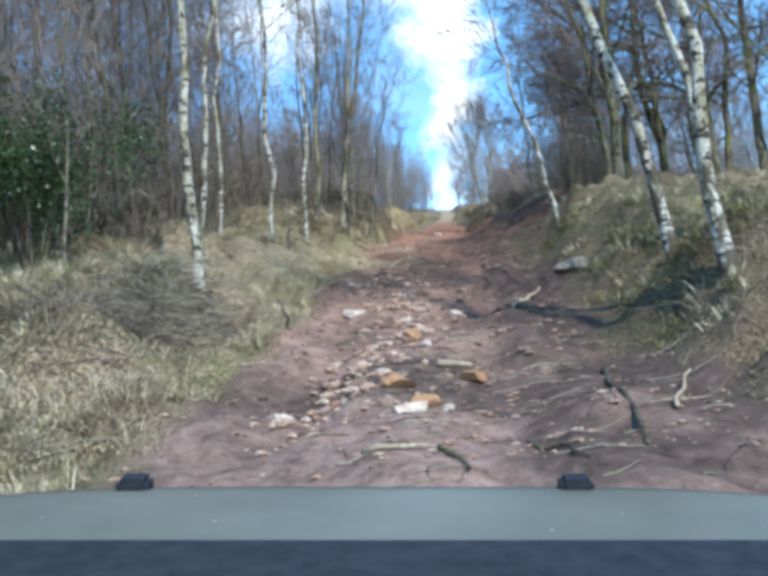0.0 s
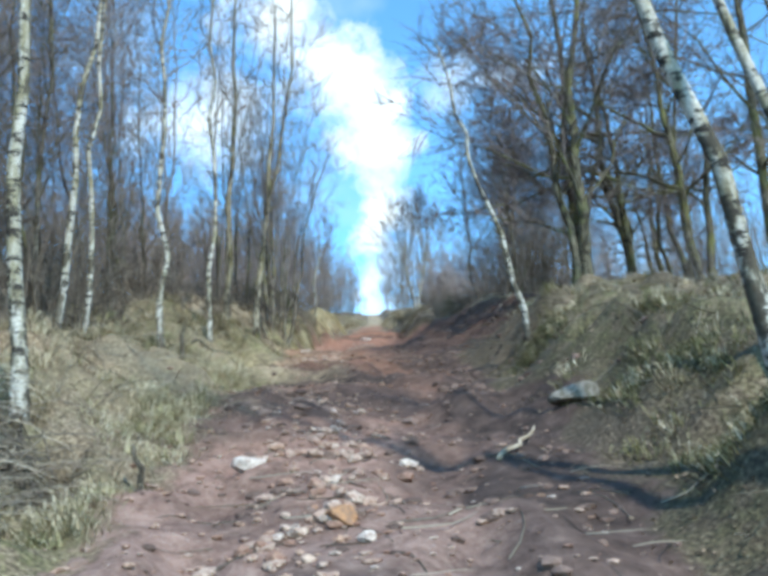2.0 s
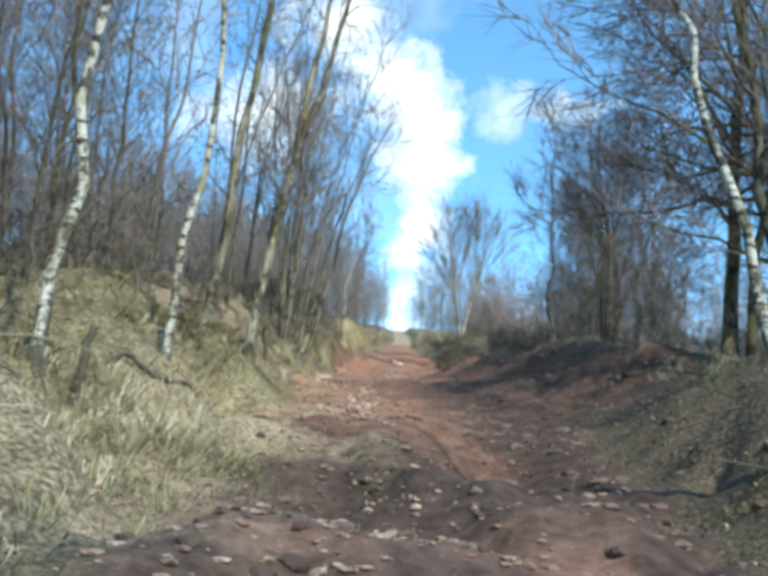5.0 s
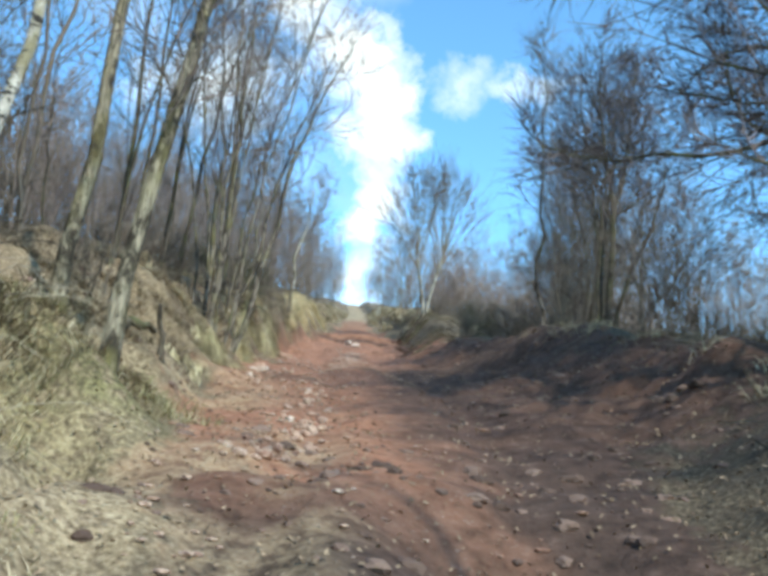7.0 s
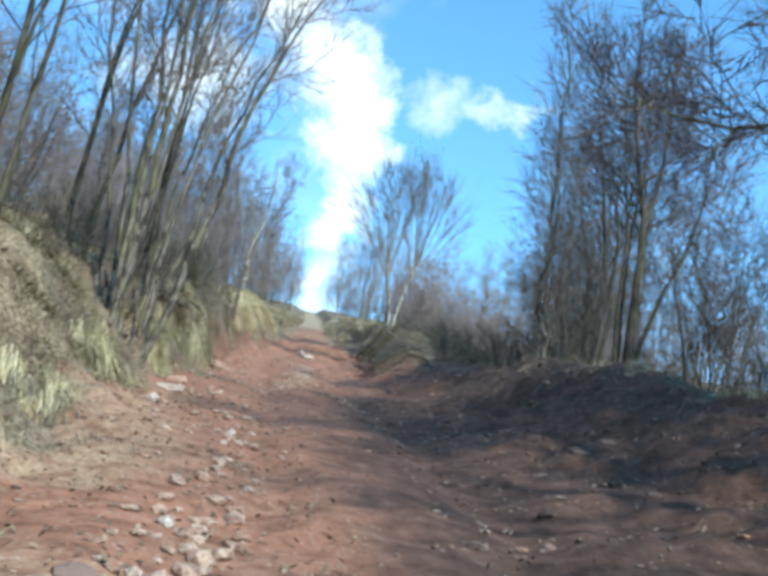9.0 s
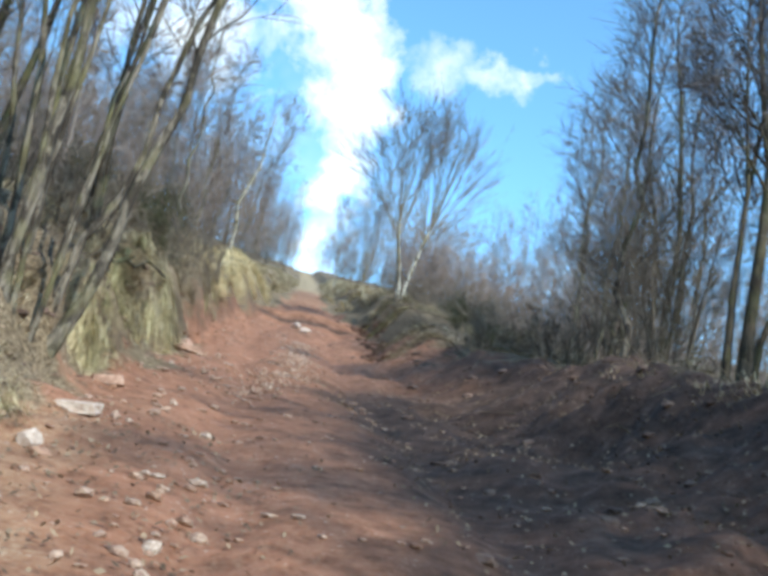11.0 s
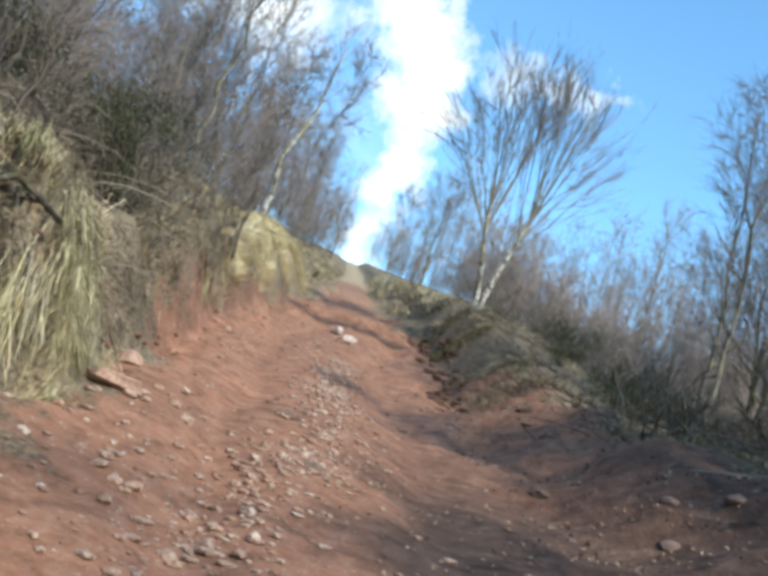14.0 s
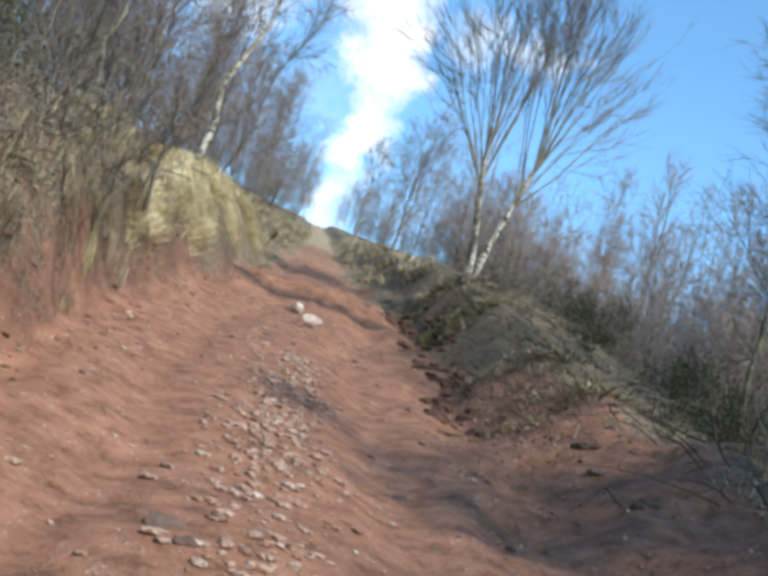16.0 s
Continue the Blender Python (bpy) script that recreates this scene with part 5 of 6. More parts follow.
# dark clods that draw the undercut edge as a dark line
clods("earth_clods", "dark eroded lip of earth along the upper track", 190, beside_right(48, 58, -0.15, 0.5), (0.03, 0.13), M_DARK_CLOD, 61, 0.6)
clods("earth_clods", "crumbling lumps on the face of the red cutting", 260, beside_left(42, 59, -0.2, 0.6), (0.015, 0.06), M_CLOD, 65, 0.5)
clods("earth_clods", "lumps of earth and roots on the rough bank", 320, beside_left(26, 43, 0.1, 1.8), (0.02, 0.06), M_DUN_CLOD, 62)
clods("earth_clods", "churned clods on the shaded side of the track", 420, lambda rng, k: (right_edge(yy := rng.uniform(14, 58, k)) + rng.uniform(-2.2, 2.2, k), yy), (0.02, 0.09), M_DUN_CLOD, 63)
clods("earth_clods", "churned clods between the ruts of the lower track", 620, lambda rng, k: (left_edge(yy := rng.uniform(8, 26, k)) + (right_edge(yy) - left_edge(yy)) * rng.random(k), yy), (0.02, 0.09), M_DUN_CLOD, 64, 0.6)


def leaf_litter(label, n, where, seed):
    """Dead leaves lying on the ground."""
    g = np.random.default_rng(seed)
    x, y = where(g, n)
    z = ground_z(x, y) + g.uniform(0.01, 0.04, n)
    a, s = g.uniform(0, 6.28, n), g.uniform(0.008, 0.020, n)
    tilt = g.normal(0, 0.4, (n, 2))
    V = np.empty((n, 4, 3))
    for k, (u, v) in enumerate(((-1.3, 0), (0, -0.7), (1.3, 0), (0, 0.7))):
        dx, dy = (u * np.cos(a) - v * np.sin(a)) * s, (u * np.sin(a) + v * np.cos(a)) * s
        V[:, k] = np.stack([x + dx, y + dy, z + dx * tilt[:, 0] + dy * tilt[:, 1] + dy * 0.2], -1)
    F = (np.arange(n)[:, None] * 4 + np.arange(4)).tolist()
    return tagged(new("leaf_litter", mesh_of("leaf_litter", V.reshape(-1, 3).tolist(), F, [M_LEAF], False)), label, "leaves", kind="stuff")


leaf_litter("brown dead leaves on the mossy bank", 16000, beside_right(5, 48, -0.3, 5.5), 71)
leaf_litter("trodden leaves and straw at the foot of the bank", 4500, beside_left(19, 35, -1.9, 1.2), 74)
leaf_litter("dead leaves on the shaded mound", 6000, beside_right(22, 42, -2.0, 4.0), 75)
leaf_litter("dead leaves on the hump beside the upper track", 4000, beside_right(46, 59, 0.3, 2.6), 76)
leaf_litter("brown dead leaves on the floor of the wood", 14000, beside_left(7, 48, 0.2, 8.0), 72)


def dead_stems(name, label, n, where, seed, arch=1.0, mat=None):
    """Arching bramble and broken stems lying about, as one mesh."""
    rng = random.Random(seed)
    xs, ys = where(np.random.default_rng(seed), n)
    V, F = [], []
    for x, y in zip(xs, ys):
        z = at_ground(x, y)
        a, ln, hi = rng.uniform(0, 6.28), rng.uniform(0.4, 1.5) * (0.5 + 0.5 * arch), rng.uniform(0.05, 0.45) * arch
        pts = []
        for s in (0, 0.25, 0.5, 0.75, 1.0):
            px, py = x + math.cos(a + 0.5 * s) * ln * s, y + math.sin(a + 0.5 * s) * ln * s
            pts.append((px, py, max(at_ground(px, py) + 0.01, z + hi * 4 * s * (1 - s) * rng.uniform(0.8, 1.2) - 0.02 * (s == 0))))
        r = rng.uniform(0.003, 0.008)
        tube(V, F, pts, [r, r, r * 0.8, r * 0.6, 0], 3)
    return tagged(new(name, mesh_of(name, V, F, [mat or M_BRAMBLE], False)), label, "dead stems", kind="stuff")


dead_stems("bramble_stems", "tangle of dry bramble stems on the bank", 700, beside_left(7, 60, 0.8, 4.5), 31, 0.7)
dead_stems("bramble_stems", "pale tangle of dry bramble in the lower grass", 350, beside_left(8, 26, 0.8, 3.6), 34, 0.6)
dead_stems("bramble_stems", "dark low bramble on top of the red cutting", 420, beside_left(40, 53, 0.9, 3.5), 35, 0.5)
dead_stems("bramble_stems", "dark bramble trailing over the face of the cutting", 170, beside_left(42, 52, 0.5, 1.5), 38, 0.35, M_TWIG_GREY)
dead_stems("bramble_stems", "dark bramble and dead stems on the upper bank", 700, beside_right(43, 58, 1.1, 4.0), 39, 0.5, M_TWIG_GREY)
dead_stems("bramble_stems", "dry broken stems on the shaded bank", 700, beside_right(6, 60, 0.6, 5.0), 32, 0.45)
dead_stems("bramble_stems", "low dark bramble on the hump beside the upper track", 260, beside_right(47, 58, 0.5, 2.0), 41, 0.3, M_TWIG_GREY)
dead_stems("loose_twigs", "broken pale twigs strewn on the track", 190, lambda rng, k: (rng.uniform(-0.4, 3.6, k), rng.uniform(4, 13, k)), 33, 0.06)

blades("grass", "shaggy pale grass on the lowest mound of the bank", M_STRAW, 7000, lambda rng, k: (rng.normal(-3.1, 0.6, k), rng.normal(9.3, 0.8, k)), (0.12, 0.34), width=0.008, clump=26, seed=24, fall=0.6)
blades("grass", "withered brown grass on the lowest mound of the bank", M_BROWN, 5000, lambda rng, k: (rng.normal(-3.1, 0.6, k), rng.normal(9.3, 0.8, k)), (0.08, 0.24), width=0.007, clump=16, seed=25, fall=0.8)
dead_stems("bramble_stems", "dry dark stems tangled over the lowest mound", 260, lambda rng, k: (rng.normal(-3.1, 0.5, k), rng.normal(9.2, 0.7, k)), 42, 0.6, M_TWIG_GREY)
dead_stems("bramble_stems", "dark tangled bramble over a hollow in the bank", 650, lambda rng, k: (rng.normal(-3.0, 0.42, k), rng.normal(11.3, 0.42, k)), 36, 0.8, M_TWIG_GREY)
dead_stems("bramble_stems", "pale dry bracken stems heaped beside the hollow", 420, lambda rng, k: (rng.normal(-2.35, 0.22, k), rng.normal(11.7, 0.4, k)), 37, 0.6)
dead_stems("bramble_stems", "dark roots and bramble in a hollow at the foot of a birch", 160, lambda rng, k: (rng.normal(-1.85, 0.2, k), rng.normal(12.4, 0.22, k)), 40, 0.4, M_TWIG_GREY)
leaf_litter("brown dead leaves gathered in the bramble hollow", 5000, lambda rng, k: (rng.normal(-2.95, 0.4, k), rng.normal(11.3, 0.4, k)), 73)


# ---- stones on the track ----
def rock_mesh(rng, squash=0.6):
    bm = bmesh.new()
    bmesh.ops.create_icosphere(bm, subdivisions=1, radius=0.5)
    for v in bm.verts:
        v.co *= rng.uniform(0.75, 1.2)
        v.co.x *= 1.15
        v.co.z *= squash
    me = bpy.data.meshes.new("stone")
    bm.to_mesh(me)
    bm.free()
    me.materials.append(M_STONE)
    return me


def rubble():
    rng = random.Random(55)
    kinds = [rock_mesh(rng, rng.uniform(0.4, 0.75)) for _ in range(8)]
    # each bed: label, stones, its two ends, half its width, stone sizes
    beds = (("strip of pale and orange sandstone rubble in the lower track", 230, (-0.3, 8.0), (0.7, 14.6), 0.55, (0.05, 0.19)),
            ("scatter of small pale stones round the pit", 60, (0.6, 14.5), (1.2, 21.5), 0.5, (0.04, 0.12)),
            ("heap of pale angular stones at the side of the lower track", 34, (-0.85, 7.4), (-0.35, 9.2), 0.30, (0.05, 0.17)),
            ("heap of pale broken sandstone on the sunlit rut", 90, (1.05, 24.2), (1.6, 28.0), 0.26, (0.04, 0.15)),
            ("bed of broken sandstone between the wheel ruts", 60, (1.6, 28.0), (2.0, 34.0), 0.28, (0.04, 0.12)),
            ("scatter of pale flat chips at the foot of the steep bank", 120, (0.75, 30.0), (2.3, 42.5), 0.55, (0.035, 0.13)),
            ("pale flecks of stone strewn over the upper track", 110, (1.6, 37.5), (3.0, 50.0), 1.1, (0.025, 0.075)),
            ("bed of pale broken stone in a washed-out gully", 110, (2.5, 38.5), (3.7, 43.2), 0.26, (0.035, 0.10)),
            ("dense bed of pale broken stone in the upper track", 190, (3.75, 44.6), (4.35, 49.6), 0.34, (0.035, 0.105)))
    for label, n, a, b, half, (s0, s1) in beds:
        bed = tagged(new("rubble_bed"), label, "stones")
        for _ in range(n):
            s = rng.random()
            x = a[0] + (b[0] - a[0]) * s + rng.gauss(0, half * 0.6)
            y = a[1] + (b[1] - a[1]) * s + rng.gauss(0, 0.15)
            size = s0 + (s1 - s0) * rng.random() ** 1.8
            o = new("stone", rng.choice(kinds))
            o.parent = bed
            o.matrix_world = pose(x, y, at_ground(x, y) + size * 0.12, rng.uniform(-20, 20), rng.uniform(-20, 20), rng.uniform(0, 360)) @ Matrix.Diagonal((size, size, size, 1))
    # grit and pebbles, past counting
    V, F = [], []
    base = [tuple(v.co) for v in kinds[0].vertices]
    tris = [tuple(p.vertices) for p in kinds[0].polygons]
    g = np.random.default_rng(9)
    for i in range(5000):
        u = g.random()
        if u < 0.3:
            y = g.uniform(6, 20)
            x = g.normal(0.5, 0.8)
        elif u < 0.6:
            y = g.uniform(38, 50)
            x = np.interp(y, [38, 43, 44.6, 50], [2.4, 3.7, 3.75, 4.4]) + g.normal(0, 0.24)
        else:
            y = g.uniform(6, 66)
            x = left_edge(y) + (right_edge(y) - left_edge(y)) * g.random() ** 1.4
        s = 0.02 + 0.07 * g.random() ** 3
        a = g.uniform(0, 6.28)
        ca, sa = math.cos(a) * s, math.sin(a) * s
        z = at_ground(x, y) + 0.1 * s
        k = len(V)
        st = g.uniform(0.7, 1.5)
        V.extend((x + ca * p[0] * st - sa * p[1], y + sa * p[0] * st + ca * p[1], z + s * p[2]) for p in base)
        F.extend((p + k, q + k, r + k) for p, q, r in tris)
    tagged(new("gravel", mesh_of("gravel", V, F, [M_STONE], False)), "loose reddish gravel and pale pebbles on the track", "gravel", kind="stuff")


rubble()


# ---- fallen sticks ----
def stick(label, a, b, r, mat, seed, name="fallen_branch"):
    """A broken branch lying on the ground from a to b (x, y, height over the ground)."""
    rng = random.Random(seed)
    pts = []
    for i in range(8):
        s = i / 7
        x, y = a[0] + (b[0] - a[0]) * s + rng.gauss(0, 0.02), a[1] + (b[1] - a[1]) * s + rng.gauss(0, 0.02)
        pts.append(Vector((x, y, at_ground(x, y) + r * 0.7 + a[2] + (b[2] - a[2]) * s)))
    base = pts[0].copy()
    V, F = [], []
    tube(V, F, [p - base for p in pts], [r * (1.1 - 0.5 * i / 7) for i in range(8)], 7)
    F.append(tuple(range(6, -1, -1)))
    F.append(tuple(range(len(V) - 7, len(V))))
    o = new(name, mesh_of(name, V, F, [mat]))
    o.location = base
    return tagged(o, label, "branch")


stick("dark rotten branch lying along the track side", (2.16, 9.2, 0), (1.66, 6.1, 0), 0.030, M_DARK, 1)
stick("pale peeled stick lying on the track side", (2.05, 6.9, 0.02), (2.54, 7.9, 0.10), 0.018, M_STICK, 2)
stick("pale broken branch stuck in the bank", (1.95, 12.6, 0), (2.45, 13.25, 0.10), 0.022, M_STICK, 3)
stick("short white split stick among the stones", (0.67, 9.62, 0.02), (0.98, 9.5, 0.02), 0.035, M_STICK, 4)
stick("dry stick lying across the track", (-0.1, 6.4, 0), (0.32, 6.3, 0.02), 0.022, M_STICK, 5)
stick("dark stick lying on the track", (0.36, 6.4, 0), (0.52, 5.8, 0.02), 0.018, M_DARK, 6)
stick("dark stick lying on the track", (1.0, 6.7, 0), (1.2, 5.8, 0.02), 0.014, M_DARK, 7)
stick("dark fallen log poking from the tussocks", (0.55, 39.2, 0.10), (0.95, 40.6, 0.12), 0.085, M_DARK, 8, "fallen_log")
stick("broken log end lying in dry grass", (-0.75, 28.4, 0.05), (-0.28, 29.4, 0.18), 0.07, M_DARK, 9, "fallen_log")
stick("thin dead branch leaning on the bank", (0.45, 38.8, 0.0), (1.3, 40.2, 1.0), 0.03, M_DARK, 10)
stick("thin dead branch leaning on the bank", (-1.3, 21.5, 0.0), (-0.6, 22.4, 0.35), 0.03, M_DARK, 11)
stick("short broken post stump in the grassy bank", (-1.35, 20.6, -0.1), (-1.3, 20.65, 0.55), 0.05, M_DARK, 14, "stump")
stick("short broken stump in the grassy bank", (-0.95, 12.55, -0.05), (-1.0, 12.5, 0.40), 0.03, M_DARK, 15, "stump")
stick("short broken stump in the steep bank", (0.0, 27.9, -0.05), (-0.12, 27.8, 0.55), 0.04, M_DARK, 16, "stump")


def plain_stone(name, c, mark):
    def build(add):
        n = spot(add, add("ShaderNodeNewGeometry").outputs["Position"], 22, 4)
        return mix(add, ramp(add, n, [(0.40, (0.8,)), (0.62, (0.0,))]), c, mark), n
    return material(name, build, 0.85)


M_WHITE_STONE = plain_stone("pale_stone", (0.66, 0.56, 0.48), (0.42, 0.30, 0.23))
M_GREY_STONE = plain_stone("grey_stone", (0.27, 0.235, 0.195), (0.09, 0.08, 0.05))
M_PINK_STONE = plain_stone("pinkish_stone", (0.50, 0.34, 0.26), (0.30, 0.17, 0.12))
M_ORANGE_STONE = plain_stone("orange_stone", (0.46, 0.24, 0.115), (0.24, 0.15, 0.10))


def boulder(label, x, y, size, mat, seed):
    """A loose broken stone; size: width, depth, height."""
    rng = random.Random(seed)
    bm = bmesh.new()
    bmesh.ops.create_icosphere(bm, subdivisions=3, radius=0.5)
    cuts = []
    for _ in range(10):
        n = Vector((rng.gauss(0, 1), rng.gauss(0, 1), rng.gauss(0, 1))).normalized()
        cuts.append((n, rng.uniform(0.26, 0.42)))
    for v in bm.verts:
        for n, d in cuts:  # broken flat faces
            v.co -= n * max(0.0, v.co.dot(n) - d)
        v.co *= 1.25 + 0.08 * noise.noise(v.co * 5 + Vector((seed * 3.1, 0, 0)))
        v.co.z = max(v.co.z, -0.3)
        v.co = Vector((v.co.x * size[0], v.co.y * size[1], v.co.z * size[2]))
    me = bpy.data.meshes.new("stone")
    bm.to_mesh(me)
    bm.free()
    me.materials.append(mat)
    o = new("stone", me)
    o.matrix_world = pose(x, y, at_ground(x, y) + size[2] * 0.2, rng.uniform(-8, 14), rng.uniform(-8, 8), rng.uniform(0, 360))
    return tagged(o, label, "stone")


def slab(label, x, y, size, mat, seed):
    """A flat broken slab with blunt uneven corners."""
    rng = random.Random(seed)
    bm = bmesh.new()
    bmesh.ops.create_cube(bm, size=1.0)
    bmesh.ops.bevel(bm, geom=bm.edges[:], offset=0.10, segments=2, affect="EDGES", profile=0.6)
    warp = [Vector((rng.uniform(0.75, 1.1), rng.uniform(0.7, 1.1), rng.uniform(0.6, 1.1))) for _ in range(8)]
    for v in bm.verts:
        w = warp[(v.co.x > 0) + 2 * (v.co.y > 0) + 4 * (v.co.z > 0)]
        n = 1 + 0.10 * noise.noise(v.co * 4 + Vector((seed * 2.7, 0, 0)))
        v.co = Vector((v.co.x * w.x * size[0], v.co.y * w.y * size[1], v.co.z * w.z * size[2])) * n
    me = bpy.data.meshes.new("stone")
    bm.to_mesh(me)
    bm.free()
    me.materials.append(mat)
    o = new("stone", me)
    o.matrix_world = pose(x, y, at_ground(x, y) + size[2] * 0.25, rng.uniform(2, 12), rng.uniform(-8, 8), rng.uniform(0, 360))
    return tagged(o, label, "stone")


slab("large whitish flat stone lying on the track", 0.26, 7.5, (0.26, 0.16, 0.11), M_WHITE_STONE, 1)
boulder("small white stone beside a larger one", 0.56, 7.65, (0.11, 0.08, 0.07), M_WHITE_STONE, 2)
boulder("orange sandstone block on the track", 0.43, 8.25, (0.24, 0.2, 0.16), M_ORANGE_STONE, 3)
boulder("orange sandstone block on the track", 0.24, 8.75, (0.30, 0.2, 0.15), M_ORANGE_STONE, 4)
boulder("rust-orange stone on the track", 0.92, 9.0, (0.30, 0.2, 0.13), M_ORANGE_STONE, 5)
boulder("pale orange stone among rubble", 0.53, 11.0, (0.26, 0.2, 0.15), M_ORANGE_STONE, 6)
slab("pale angular stone at the track's edge", -0.80, 8.35, (0.24, 0.17, 0.13), M_WHITE_STONE, 7)
boulder("whitish stone in a heap of rubble", -0.10, 12.8, (0.30, 0.22, 0.18), M_WHITE_STONE, 8)
boulder("grey weathered stone set in the mossy bank", 3.08, 13.95, (0.50, 0.34, 0.20), M_GREY_STONE, 9)
slab("pale stone at the foot of the grassy bank", 1.1, 34.2, (0.34, 0.26, 0.10), M_WHITE_STONE, 21)
boulder("pale stone at the foot of the grassy bank", 0.94, 33.1, (0.22, 0.16, 0.13), M_WHITE_STONE, 11)
slab("flat pinkish stone at the foot of the cutting", 1.12, 36.6, (0.34, 0.24, 0.12), M_PINK_STONE, 12)
boulder("pale boulder under the cutting", 1.80, 42.9, (0.24, 0.17, 0.15), M_PINK_STONE, 13)
slab("flat pinkish slab under the cutting", 1.85, 41.5, (0.40, 0.26, 0.10), M_PINK_STONE, 17)
boulder("pair of pale stones at the lip of the track", 4.7, 54.0, (0.35, 0.22, 0.2), M_WHITE_STONE, 15)
boulder("pale stone at the lip of the track", 4.9, 53.2, (0.28, 0.22, 0.16), M_WHITE_STONE, 16)


# ---- evergreen bushes ----
def leafy(name, label, x, y, size, n, leaf, mat, seed, lift=0.0, stems=5):
    """An evergreen bush: woody stems and one mesh of leaves gathered in uneven clumps."""
    rng = np.random.default_rng(seed)
    g = random.Random(seed)
    top = new(name)
    V, F = [], []
    for i in range(stems):
        a = i * 2.4
        tube(V, F, [p for p in stem_path(g, size[2] * 0.8 + lift, (0.25 * math.cos(a), 0.25 * math.sin(a)), 0.08, 5)], [0.03, 0.025, 0.02, 0.015, 0.01, 0], 5)
    s = new("trunk", mesh_of("trunk", V, F, [M_DARK]))
    k = 26
    c = rng.normal(0, 0.42, (k, 3)) * np.array(size) * np.array([1, 1, 0.55])
    c[:, 2] += size[2] * 0.5 + lift
    c[:, 2] = np.maximum(c[:, 2], 0.15)
    own = rng.integers(0, k, n)
    p = c[own] + rng.normal(0, 0.13, (n, 3)) * np.array(size)
    d = rng.normal(0, 1, (n, 3))
    d /= np.linalg.norm(d, axis=1)[:, None]
    e = np.cross(d, rng.normal(0, 1, (n, 3)))
    e /= np.linalg.norm(e, axis=1)[:, None]
    ln = rng.uniform(0.6, 1.3, n)[:, None] * leaf[0]
    w = leaf[1]
    L = np.stack([p - d * ln * 0.5, p + e * w, p + d * ln * 0.5, p - e * w], 1)
    i = np.arange(n) * 4
    faces = np.stack([i, i + 1, i + 2, i + 3], -1)
    f = tagged(new("foliage", mesh_of("foliage", L.reshape(-1, 3).tolist(), faces.tolist(), [mat], False)), kind="stuff")
    s.parent = f.parent = top
    top.location = (x, y, at_ground(x, y, 0.05))
    return tagged(top, label, "bush")


leafy("holly_bush", "dark green holly with glossy leaves among the birches", -4.6, 14.0, (1.7, 1.6, 2.2), 9000, (0.07, 0.022), M_HOLLY, 1, 0.9)
leafy("holly_bush", "dark green holly with glossy leaves at the wood's edge", -6.6, 16.5, (1.8, 1.6, 2.4), 7000, (0.07, 0.022), M_HOLLY, 2, 0.8)
for (x, y), s, seed in (((0.95, 45.1), 0.7, 12), ((0.85, 44.0), 0.8, 14), ((0.55, 45.9), 1.1, 15), ((0.1, 48.3), 1.1, 3), ((8.9, 52.6), 0.5, 4), ((9.1, 50.0), 0.9, 5), ((10.4, 48.6), 0.9, 6), ((9.8, 46.0), 0.8, 7), ((0.3, 46.2), 0.8, 8), ((-0.5, 44.6), 0.9, 10), ((11.0, 52.8), 0.9, 9), ((8.4, 47.6), 0.7, 17), ((8.0, 45.4), 0.6, 18), ((9.4, 54.6), 0.7, 19), ((10.4, 55.6), 0.9, 20), ((8.9, 48.8), 0.6, 21)):
    leafy("gorse_bush", "dark spiny gorse bush in rough grass", x, y, (0.75 * s, 0.75 * s, 1.1 * s), int(3800 * s), (0.055, 0.006), M_GORSE, seed, 0.1)


# ---- the vehicle that starts the climb ----
def paint_look(add):
    p = add("ShaderNodeTexCoord").outputs["Object"]
    dust = spot(add, p, 3.0, 5)
    speck = add("ShaderNodeTexVoronoi", {"Vector": p, "Scale": 11.0}).outputs["Distance"]
    c = ramp(add, dust, [(0.3, (0.115, 0.122, 0.098)), (0.7, (0.160, 0.166, 0.135))])
    return mix(add, ramp(add, speck, [(0.035, (0.6,)), (0.055, (0.0,))]), c, (0.5, 0.52, 0.5)), None, {"Coat Weight": 0.18, "Coat Roughness": 0.25}


M_PAINT = material("green_grey_paint", paint_look, 0.45)
M_PLASTIC = material("black_plastic", lambda add: (ramp(add, spot(add, add("ShaderNodeTexCoord").outputs["Object"], 60, 3), [(0.3, (0.012, 0.014, 0.018)), (0.7, (0.03, 0.033, 0.04))]), None), 0.6)
M_TYRE = material("tyre_rubber", lambda add: (ramp(add, spot(add, add("ShaderNodeTexCoord").outputs["Object"], 25, 3), [(0.4, (0.02, 0.02, 0.02)), (0.65, (0.12, 0.07, 0.05))]), None), 0.9)
M_RIM = material("steel_rim", lambda add: (ramp(add, spot(add, add("ShaderNodeTexCoord").outputs["Object"], 20, 3), [(0.4, (0.25, 0.25, 0.25)), (0.7, (0.16, 0.10, 0.08))]), None, {"Metallic": 0.6}), 0.5)
M_LAMP = material("lamp_glass", lambda add: ((0.6, 0.62, 0.62, 1), None, {"Coat Weight": 1.0}), 0.1)


def part(name, bm, mat, parent, label=""):
    me = bpy.data.meshes.new(name)
    bm.to_mesh(me)
    bm.free()
    me.materials.append(mat)
    o = new(name, me)
    o.parent = parent
    if label:
        o["label"] = label
    return o


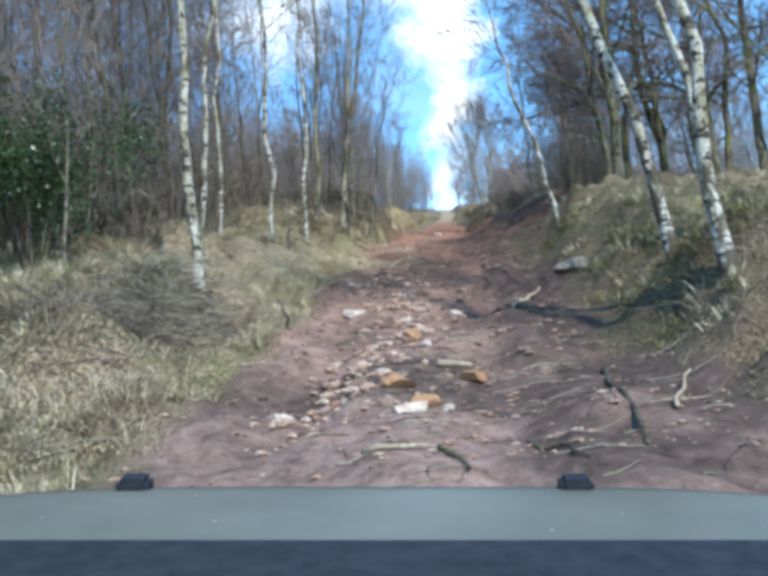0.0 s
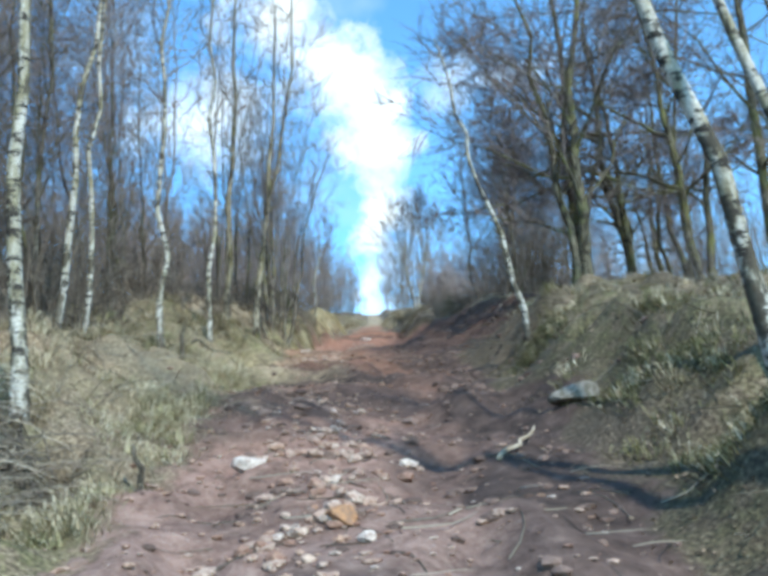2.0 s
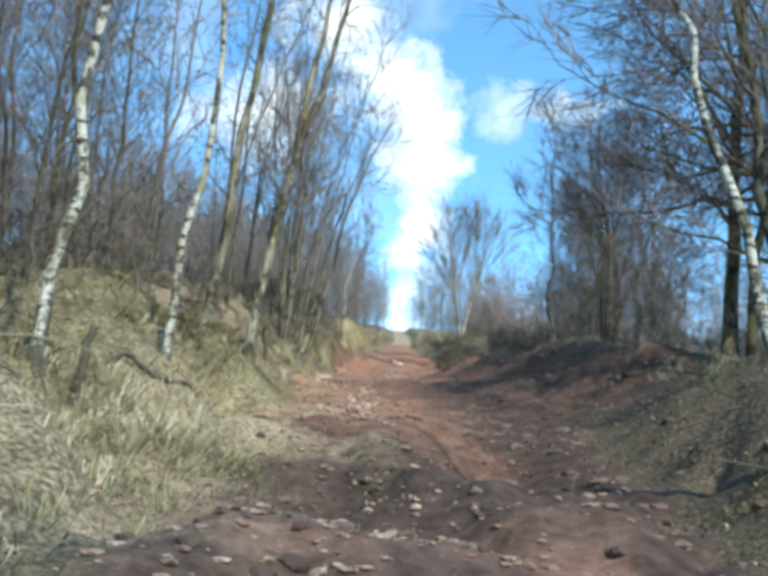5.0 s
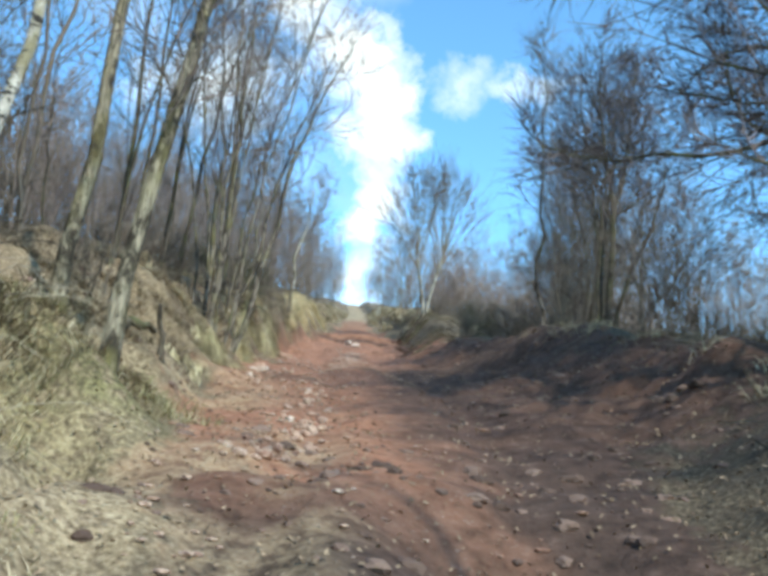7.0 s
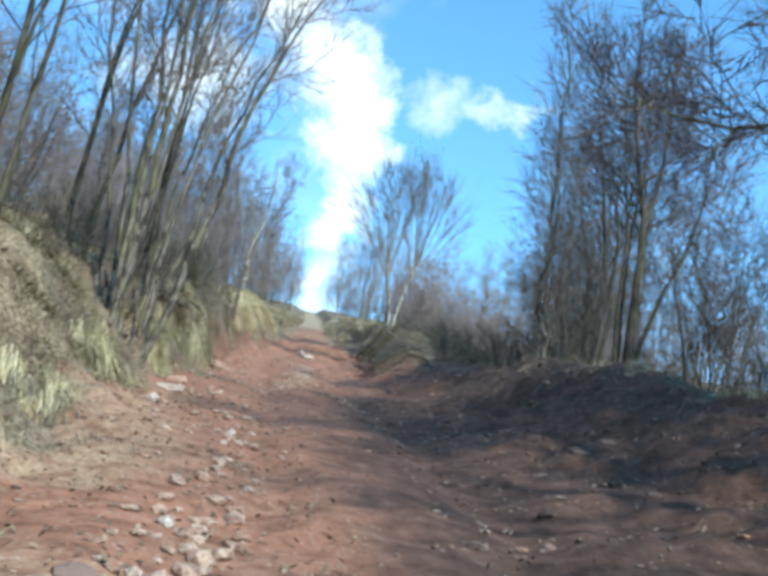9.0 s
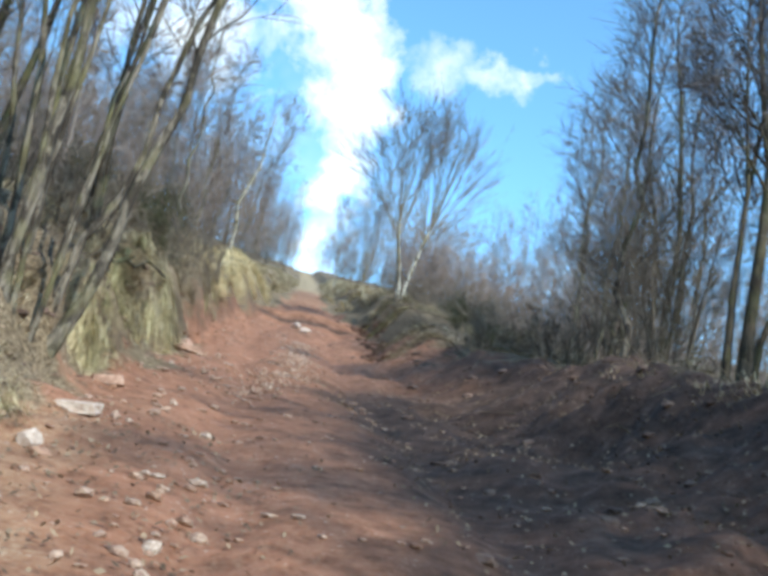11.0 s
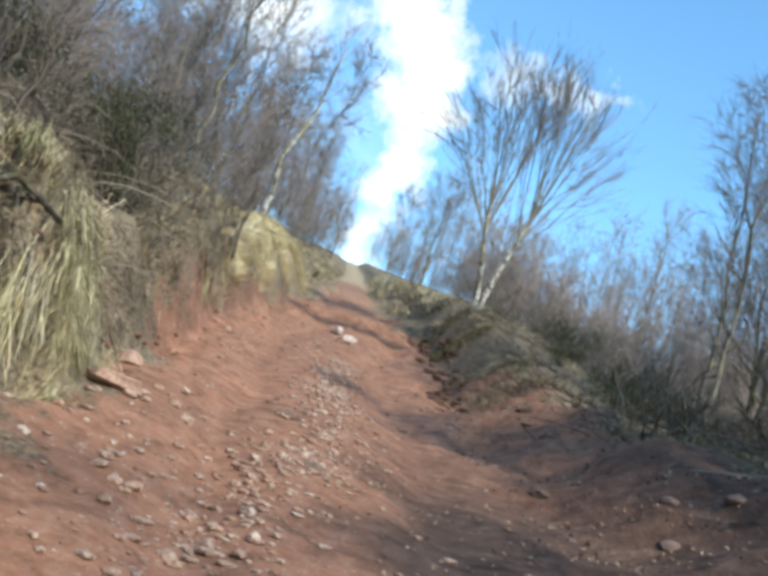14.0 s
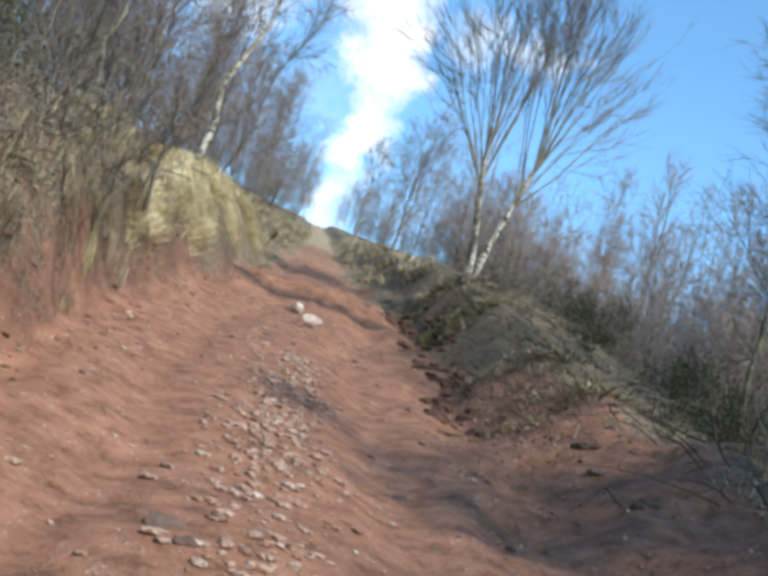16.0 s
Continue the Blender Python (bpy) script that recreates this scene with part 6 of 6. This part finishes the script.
def block(a, b, soft=0.02, cuts=2):
    """A box from corner a to corner b with rounded edges."""
    bm = bmesh.new()
    bmesh.ops.create_cube(bm, size=1.0)
    for v in bm.verts:
        v.co = Vector([(a[i] + b[i]) / 2 + v.co[i] * (b[i] - a[i]) for i in range(3)])
    bmesh.ops.bevel(bm, geom=bm.edges[:], offset=soft, segments=cuts, affect="EDGES")
    return bm


def drum(r, w, soft, n=28):
    """A round drum on the x axis with rounded rims."""
    bm = bmesh.new()
    bmesh.ops.create_cone(bm, cap_ends=True, segments=n, radius1=r, radius2=r, depth=w, matrix=Matrix.Rotation(math.pi / 2, 4, "Y"))
    rim = [e for e in bm.edges if len(e.link_faces) == 2 and any(len(f.verts) > 4 for f in e.link_faces)]
    bmesh.ops.bevel(bm, geom=rim, offset=soft, segments=3, affect="EDGES")
    return bm


def bonnet_shape():
    """The pressed bonnet: slightly crowned, rounded front corners, edges turned down."""
    bm = bmesh.new()
    nx, ny = 28, 14
    grid = []
    for j in range(ny + 1):
        row = []
        for i in range(nx + 1):
            x = -0.88 + 1.76 * i / nx
            front = 2.16 - 0.05 * (abs(x) / 0.88) ** 6
            s = j / ny
            y = 1.02 + (front - 1.02) * s
            z = -0.560 - 0.012 * s - 0.010 * (abs(x) / 0.88) ** 4 - 0.018 * max(0, (s - 0.86) / 0.14) ** 2
            row.append(bm.verts.new((x, y, z)))
        grid.append(row)
    for j in range(ny):
        for i in range(nx):
            bm.faces.new((grid[j][i], grid[j][i + 1], grid[j + 1][i + 1], grid[j + 1][i]))
    rim = [e for e in bm.edges if e.is_boundary]
    out = bmesh.ops.extrude_edge_only(bm, edges=rim)
    for v in out["geom"]:
        if isinstance(v, bmesh.types.BMVert):
            v.co.z -= 0.07
    for f in bm.faces:
        f.smooth = True
    bmesh.ops.recalc_face_normals(bm, faces=bm.faces[:])
    return bm


def vehicle():
    car = new("off_road_vehicle")
    part("bonnet", bonnet_shape(), M_PAINT, car, "grey-green painted bonnet with pale specks")
    for x in (-0.538, 0.413):
        part("bonnet_stop", block((x - 0.035, 2.08, -0.60), (x + 0.035, 2.15, -0.555), 0.010), M_PLASTIC, car, "black rubber bonnet stop")
    part("dashboard", block((-0.75, 0.22, -0.52), (0.75, 0.70, -0.226), 0.012, 3), M_PLASTIC, car, "dark dashboard")
    part("scuttle", block((-0.86, 0.72, -0.72), (0.86, 1.01, -0.60), 0.02), M_PLASTIC, car)
    part("grille", block((-0.50, 2.06, -0.95), (0.50, 2.12, -0.66), 0.015), M_PLASTIC, car)
    part("front_panel", block((-0.84, 1.95, -1.02), (0.84, 2.07, -0.64), 0.02), M_PAINT, car)
    part("bumper", block((-0.86, 2.10, -1.14), (0.86, 2.24, -1.00), 0.03), M_PLASTIC, car)
    for s in (-1, 1):
        part("wing", block((s * 0.88 - 0.02, 1.98, -0.96), (s * 0.88 + 0.02, 1.02, -0.63), 0.012), M_PAINT, car)
        part("body_side", block((s * 0.86 - 0.03, 1.01, -1.22), (s * 0.86 + 0.03, -1.5, -0.64), 0.02), M_PAINT, car)
        lamp = part("headlamp", drum(0.085, 0.04, 0.01), M_LAMP, car)
        lamp.matrix_local = pose(s * 0.66, 2.075, -0.80, 0, 0, 90)
    part("chassis", block((-0.5, -1.5, -1.28), (0.5, 2.0, -1.16), 0.02), M_PLASTIC, car)
    for x in (-0.74, 0.74):
        for y in (1.50, -1.05):
            wheel = new("wheel")
            wheel.parent = car
            wheel.matrix_local = pose(x, y, -1.235)
            part("tyre", drum(0.36, 0.22, 0.05), M_TYRE, wheel)
            part("rim", drum(0.21, 0.232, 0.015), M_RIM, wheel)
    eye = ROWS[0]
    car.matrix_world = pose(*eye[1:4], eye[4] - 90 + 4.0, eye[5], eye[6])
    return tagged(car, "grey-green off-road vehicle with black rubber bonnet stops on the track", "vehicle")


vehicle()
